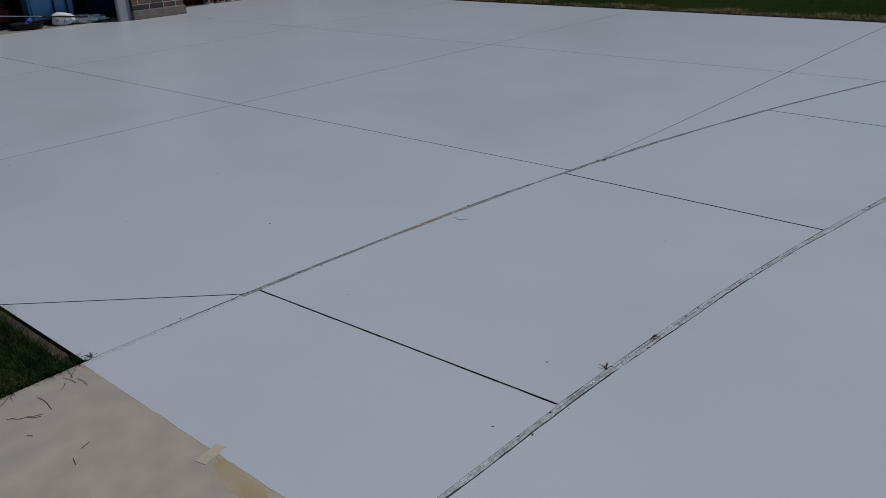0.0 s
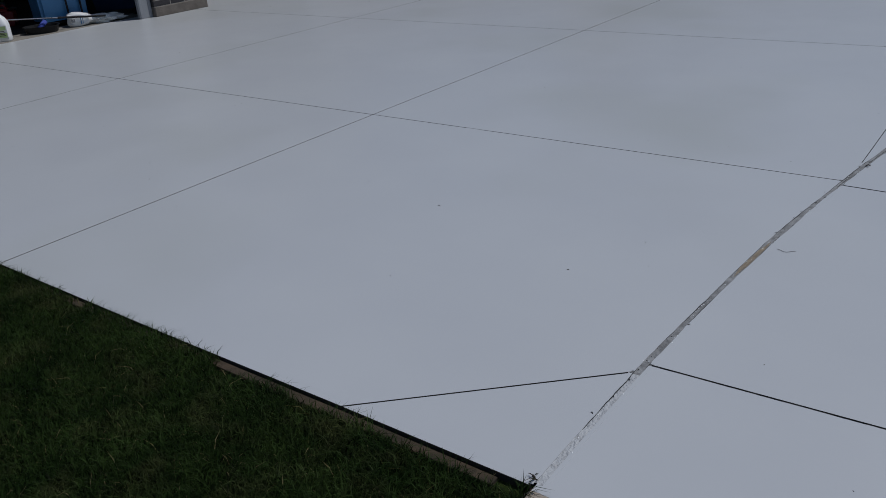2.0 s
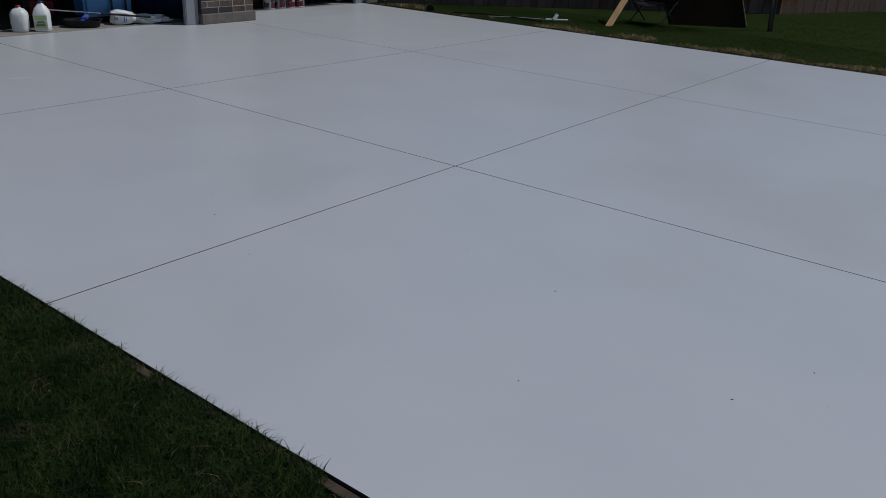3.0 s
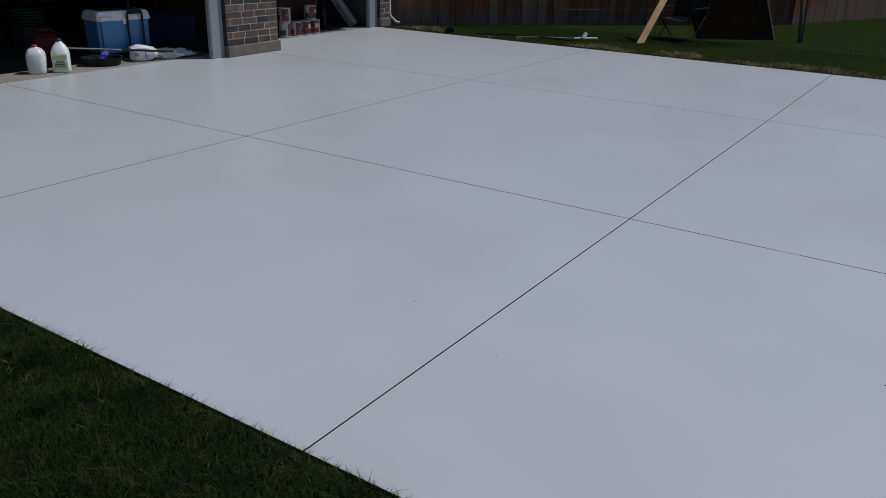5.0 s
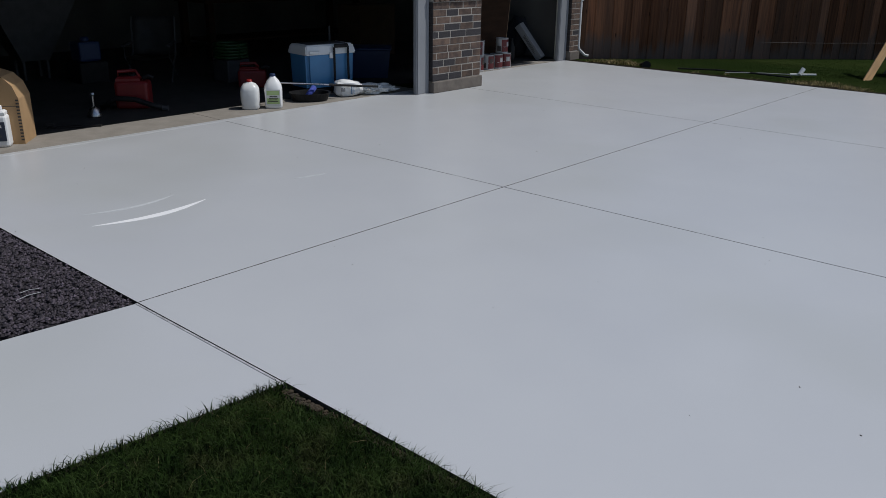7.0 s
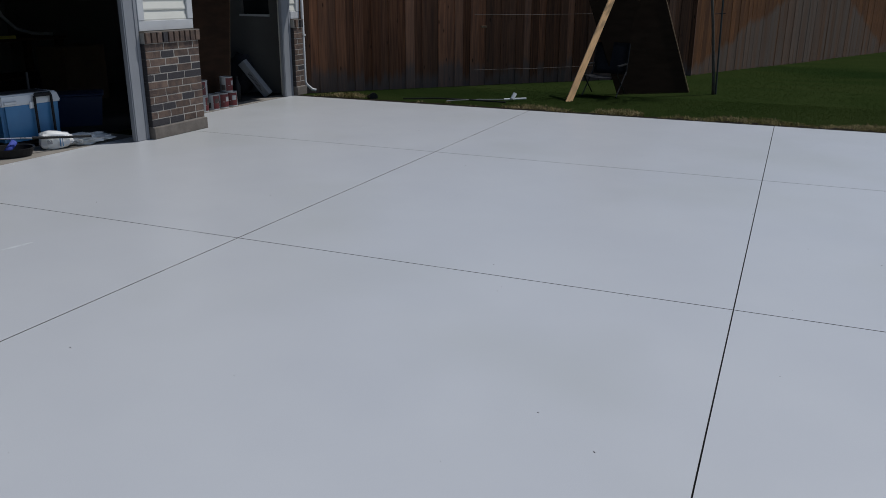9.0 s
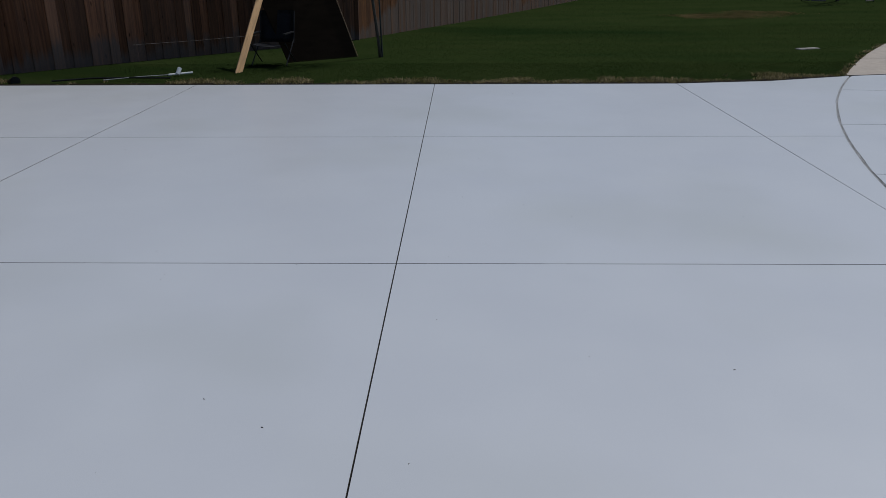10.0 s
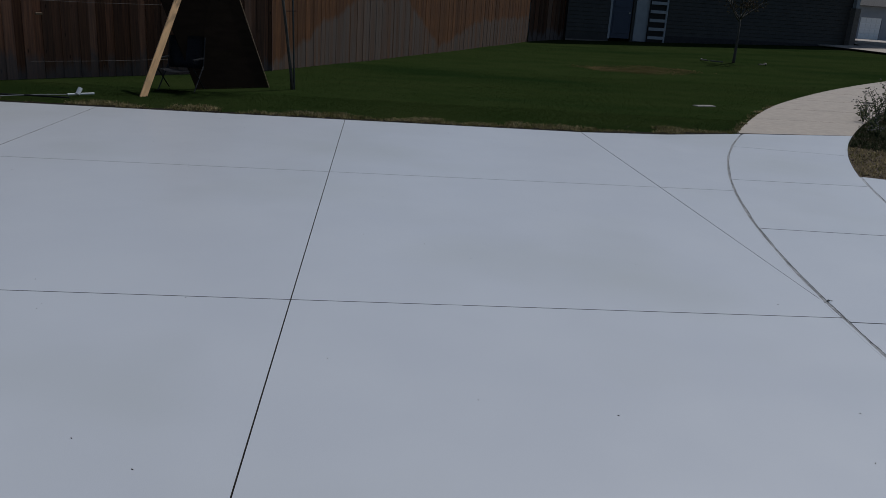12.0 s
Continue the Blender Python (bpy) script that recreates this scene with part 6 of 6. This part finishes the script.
d = part("door", box(1.78, 2.62, 0.04, 0.09, 0.12, 2.1, 0.004), DOOR_BLUE, house, "blue panelled front door")
for k in range(2):
    part("door_panel", box(1.88, 2.52, 0.025, 0.039, 0.3 + 0.95 * k, 1.1 + 0.85 * k, 0.005), DOOR_BLUE, d)
part("door_handle", tube([(2.52, 0.0, 1.05), (2.52, 0.04, 1.05)], 0.025, 8), STEEL, d)
part("door_frame", box(1.69, 1.77, -0.03, 0.03, 0.1, 2.16), FAR_TRIM, house, "white door frame")
part("trim", box(2.75, 3.3, -0.04, -0.002, 0.05, 2.9), FAR_TRIM, house, "wide white corner trim")
shutter = thing("slatted_screen", *(house.matrix_basis @ Vector((3.62, -0.12, 0.1))), "white slatted garden screen standing at the house wall", "screen", turn=turn)
# added black board, stands in for the shade behind the slats
part("backing", box(-0.34, 0.37, 0.02, 0.04, -0.1, 2.3), BLACK, shutter, "black board standing in for shade behind the slats")
for sx in (0.37,):
    part("upright", box(sx - 0.03, sx + 0.03, -0.03, 0.03, -0.1, 1.9), FAR_TRIM, shutter)
for i in range(7):
    part("slat", box(-0.33, 0.335, -0.045, -0.031, 0.06 + 0.315 * i, 0.17 + 0.315 * i), FAR_TRIM, shutter)
bm = bmesh.new()
v = [bm.verts.new(p) for p in ((-0.6, -0.6, 2.9), (length + 6, -0.6, 2.9), (length + 6, 8.8, 2.9), (-0.6, 8.8, 2.9), (2, 4.1, 5.2), (length + 3, 4.1, 5.2))]
for f in ((0, 1, 5, 4), (1, 2, 5), (2, 3, 4, 5), (3, 0, 4), (3, 2, 1, 0)):
    bm.faces.new([v[i] for i in f])
part("roof", bm, ROOF, house, "dark shingle roof")
col = part("pillar", box(length - 0.26, length - 0.1, -0.25, -0.05, 0.3, 2.9), FAR_TRIM, house, "white porch pillar on a stone base")
part("pillar_base", box(length - 0.3, length - 0.04, -0.3, -0.02, -0.2, 1.8), STONE, col)

far_house = thing("house", *(house.matrix_basis @ Vector((48.2, 40.0, -0.15))), "pale grey house in the distance with a white garage door", "house", turn=turn)
part("wall", box(-0.9, 0.78, 0, 0.2, -0.4, 3.2), FAR_WALL, far_house)
part("wall", box(0.78, 3.34, 0, 0.2, 2.1, 3.2), FAR_WALL, far_house)
part("wall", box(3.34, 11.0, 0, 0.2, -0.4, 3.2), FAR_WALL, far_house)
part("wall", box(-0.9, 11.0, 9, 9.2, -0.4, 3.2), FAR_WALL, far_house)
for sx in (-0.9, 10.8):
    part("wall", box(sx, sx + 0.2, 0.2, 9, -0.4, 3.2), FAR_WALL, far_house)
bm = bmesh.new()
v = [bm.verts.new(p) for p in ((-1.5, -0.6, 3.2), (11.6, -0.6, 3.2), (11.6, 9.8, 3.2), (-1.5, 9.8, 3.2), (1.5, 4.6, 5.8), (8.6, 4.6, 5.8))]
for f in ((0, 1, 5, 4), (1, 2, 5), (2, 3, 4, 5), (3, 0, 4), (3, 2, 1, 0)):
    bm.faces.new([v[i] for i in f])
part("roof", bm, ROOF, far_house, "dark shingle roof")
gd = part("garage_door", box(0.8, 3.32, 0.06, 0.12, 0.0, 2.1), WHITE, far_house, "white panelled garage door")
for i in range(4):
    for j in range(4):
        part("door_panel", box(0.87 + 0.62 * j, 1.42 + 0.62 * j, 0.035, 0.059, 0.06 + 0.52 * i, 0.48 + 0.52 * i, 0.01), WHITE, gd)
drive = bmesh.new()
rows = []
for i in range(31):
    f = i / 30
    a, b = Vector((10.87 + 1.9 * min(1, i / 2), -0.3, 0)), Vector((14.6, -0.9, 0))
    if i > 2:
        g = (i - 2) / 28
        a, b = Vector((12.95 + 35.5 * g, 0.3 + 39.7 * g, 0)), Vector((14.6 + 46 * g, -0.9 + 40.9 * g, 0))
    a.y -= 0.45 * (0 < i < 3)
    b.x += 6
    rows.append([(house.matrix_basis @ p).to_2d() for p in (a, a.lerp(b, 0.5), b)])
for p, q in zip(rows, rows[1:]):
    for k in range(2):
        drive.faces.new([drive.verts.new((w.x, w.y, rise(w.x, w.y) + 0.035)) for w in (p[k], p[k + 1], q[k + 1], q[k])])
bmesh.ops.remove_doubles(drive, verts=drive.verts, dist=0.001)
bmesh.ops.recalc_face_normals(drive, faces=drive.faces[:])
bmesh.ops.solidify(drive, geom=drive.faces[:], thickness=0.03)
solo("neighbour_driveway", drive, BARE, "pale concrete driveway beside the neighbour's house", "driveway", kind="structure")

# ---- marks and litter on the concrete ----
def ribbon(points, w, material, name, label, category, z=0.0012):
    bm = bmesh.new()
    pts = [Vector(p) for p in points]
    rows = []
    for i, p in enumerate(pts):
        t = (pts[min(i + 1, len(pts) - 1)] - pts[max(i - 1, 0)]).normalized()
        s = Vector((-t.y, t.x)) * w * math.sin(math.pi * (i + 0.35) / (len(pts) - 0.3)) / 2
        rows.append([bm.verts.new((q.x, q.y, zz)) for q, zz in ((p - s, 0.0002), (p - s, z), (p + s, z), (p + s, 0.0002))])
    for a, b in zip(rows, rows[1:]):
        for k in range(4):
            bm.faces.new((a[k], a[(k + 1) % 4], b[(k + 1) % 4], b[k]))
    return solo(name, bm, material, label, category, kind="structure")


# thin white strips that paint in arcs of reflected light
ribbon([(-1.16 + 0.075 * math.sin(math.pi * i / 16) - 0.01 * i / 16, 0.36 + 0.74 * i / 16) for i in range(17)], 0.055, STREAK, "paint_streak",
       "bright curved streak of reflected light laid on as white", "paint mark")
ribbon([(-1.40 + 0.06 * math.sin(math.pi * i / 16), 0.42 + 0.6 * i / 16) for i in range(17)], 0.03, mat("faint_reflected_light", (0.60, 0.62, 0.63), (0.54, 0.56, 0.58), 20, 0.4, bump=0), "paint_streak",
       "faint arc of reflected light laid on as white", "paint mark")
ribbon([(-1.17 + 0.05 * i / 8, 1.80 + 0.24 * i / 8) for i in range(9)], 0.028, mat("thin_reflected_light", (0.60, 0.62, 0.63), (0.52, 0.54, 0.56), 20, 0.4, bump=0), "paint_streak",
       "faint short streak of reflected light laid on as white", "paint mark")
stain = []
for k in range(40):
    q = k * math.tau / 40
    f = 1 + 0.14 * math.sin(3 * q + 1) + 0.08 * math.sin(7 * q) + 0.05 * math.sin(13 * q + 2)
    p, w = 0.14 * math.cos(q) * f, 0.026 * math.sin(q) * f * (1.25 + 0.55 * math.cos(q))
    stain.append((6.775 + p * 0.99 + w * 0.13, -0.047 - p * 0.13 + w * 0.99))
solo("ochre_stain", prism(stain, -0.004, 0.0002), OCHRE, "ochre yellow stain on the bare concrete", "stain", kind="structure")
tape = solo("tape_strip", box(-0.018, 0.018, -0.041, 0.041, 0.0003, 0.0014, 0.0004), TAN_TAPE, "pale tan strip of masking tape on the bare concrete", "tape", m=pose(6.6175, -0.026, 0, 0, 0, 14))
for k, pts in enumerate(([(5.995 + 0.0063 * i, 1.722 + 0.0014 * i + 0.010 * math.cos(0.55 * i)) for i in range(12)], [(5.997 + 0.0065 * i, -0.308 + 0.007 * i + 0.005 * math.sin(i * 1.3)) for i in range(11)],
                         [(6.03 + 0.004 * i, -0.262 + 0.001 * i * i) for i in range(7)], [(5.951 + 0.0125 * i, -0.196 + 0.004 * math.sin(0.5 * i)) for i in range(9)],
                         [(6.126 + 0.003 * i, -0.305 + 0.002 * i) for i in range(6)], [(6.337 + 0.005 * i, -0.272 - 0.0013 * i) for i in range(7)], [(6.30 + 0.002 * i, -0.21 - 0.005 * i) for i in range(6)])):
    solo("twig", tube([(p[0], p[1], 0.002) for p in pts], 0.0008, 5), TWIG, "small dry curled twig lying on the concrete", "twig", "twigs on the concrete")
rs = random.Random(41)
for k in range(6):
    sx, sy, sa, sl = 5.86 + 0.03 * k * rs.random(), -0.03 - 0.055 * k * rs.random(), rs.uniform(-0.9, 0.5), rs.uniform(0.03, 0.08)
    solo("grass_clipping", tube([(sx, sy, 0.003), (sx + sl * 0.5 * math.cos(sa), sy + sl * 0.5 * math.sin(sa) + 0.004, 0.0028), (sx + sl * math.cos(sa), sy + sl * math.sin(sa), 0.0025)], 0.0008, 5),
         TWIG if k % 3 else DRY_GRASS, "dry grass clipping at the lawn's corner", "grass clipping", "grass clippings on the pavement")


def specks():
    rng = random.Random(5)
    bm = bmesh.new()
    spots = [(2.43, 1.245), (2.69, 1.058), (0.073, 1.08), (4.453, 1.49), (3.9, 1.593), (4.065, 3.453), (7.067, 0.917), (7.141, 0.541), (6.91, 2.031), (4.729, 0.776), (5.338, 1.17)]
    for k in range(100):
        x, y = spots[k] if k < len(spots) else (rng.uniform(-3.0, 7.1), rng.uniform(-0.4, 8.5))
        if y < 0 and x < 5.95:
            continue
        s = rng.uniform(0.0020, 0.0028) if k < len(spots) else rng.uniform(0.0010, 0.0026)
        r = bmesh.ops.create_cube(bm, size=1.0)
        bmesh.ops.scale(bm, vec=(s * rng.uniform(1, 3.5), s, s * 0.7), verts=r["verts"])
        bmesh.ops.rotate(bm, verts=r["verts"], matrix=Matrix.Rotation(rng.uniform(0, 3), 3, "Z"))
        bmesh.ops.translate(bm, vec=(x, y, s * 0.36), verts=r["verts"])
    return bm


solo("leaf_litter", specks(), TWIG, "tiny dark specks of leaf litter on the concrete", "litter", kind="stuff")


def grit(name, material, label, count, seed, low, high):
    """Small flat crumbs lying along the round joints, thicker in some stretches than in others."""
    rng = random.Random(seed)
    bm, done = bmesh.new(), 0
    while done < count:
        y = rng.uniform(0.0, 7.0)
        r = rng.choice((R_IN + 0.003, R_IN - 0.028, R_IN - 0.012, R_J + 0.006, R_J - 0.019))
        if r < R_IN - 0.1 and y > 6.2 or noise.noise((y * 6.0, r * 50, seed)) < 0.05:
            continue
        done += 1
        r += rng.gauss(0, 0.003)
        s = rng.uniform(low, high)
        k = bmesh.ops.create_cube(bm, size=1.0)
        for v in k["verts"]:
            v.co = Vector((v.co.x * s * rng.uniform(0.5, 1.1), v.co.y * s * rng.uniform(0.8, 2.6), v.co.z * s * 0.4))
        bmesh.ops.rotate(bm, verts=k["verts"], matrix=Matrix.Rotation(rng.gauss(0, 0.4) - y / r, 3, "Z"))
        bmesh.ops.translate(bm, vec=(CENTRE.x - math.sqrt(r * r - y * y), y, rng.uniform(-0.001, 0.0008)), verts=k["verts"])
    solo(name, bm, material, label, "grit", kind="stuff")


grit("joint_dirt", JOINT_DARK, "dark crumbs of dirt along the pavement joints", 170, 3, 0.002, 0.0055)
grit("paint_flakes", WHITE, "pale flakes of paint along the pavement joints", 200, 8, 0.002, 0.0045)


def joint_weed(y, r, seed):
    rng = random.Random(seed)
    x = CENTRE.x - math.sqrt(r * r - y * y)
    bm = bmesh.new()
    for k in range(8):
        a = rng.gauss(seed * 1.9, 0.9)
        l = rng.uniform(0.01, 0.032)
        tube([(0, 0, 0), (math.cos(a) * l * 0.5, math.sin(a) * l * 0.5, l * 0.35), (math.cos(a) * l, math.sin(a) * l, l * 0.3)], 0.0018, 4, bm, taper=0.0008)
    return solo("dead_weed", bm, TWIG, "small dead weed tuft in the pavement joint", "weed", "weeds in the joint", m=pose(x, y, 0.0))


for k, (yy, r) in enumerate(((1.26, R_J + 0.014), (0.99, R_J + 0.014), (0.03, R_IN), (2.9, R_IN - 0.02))):
    joint_weed(yy, r, k)
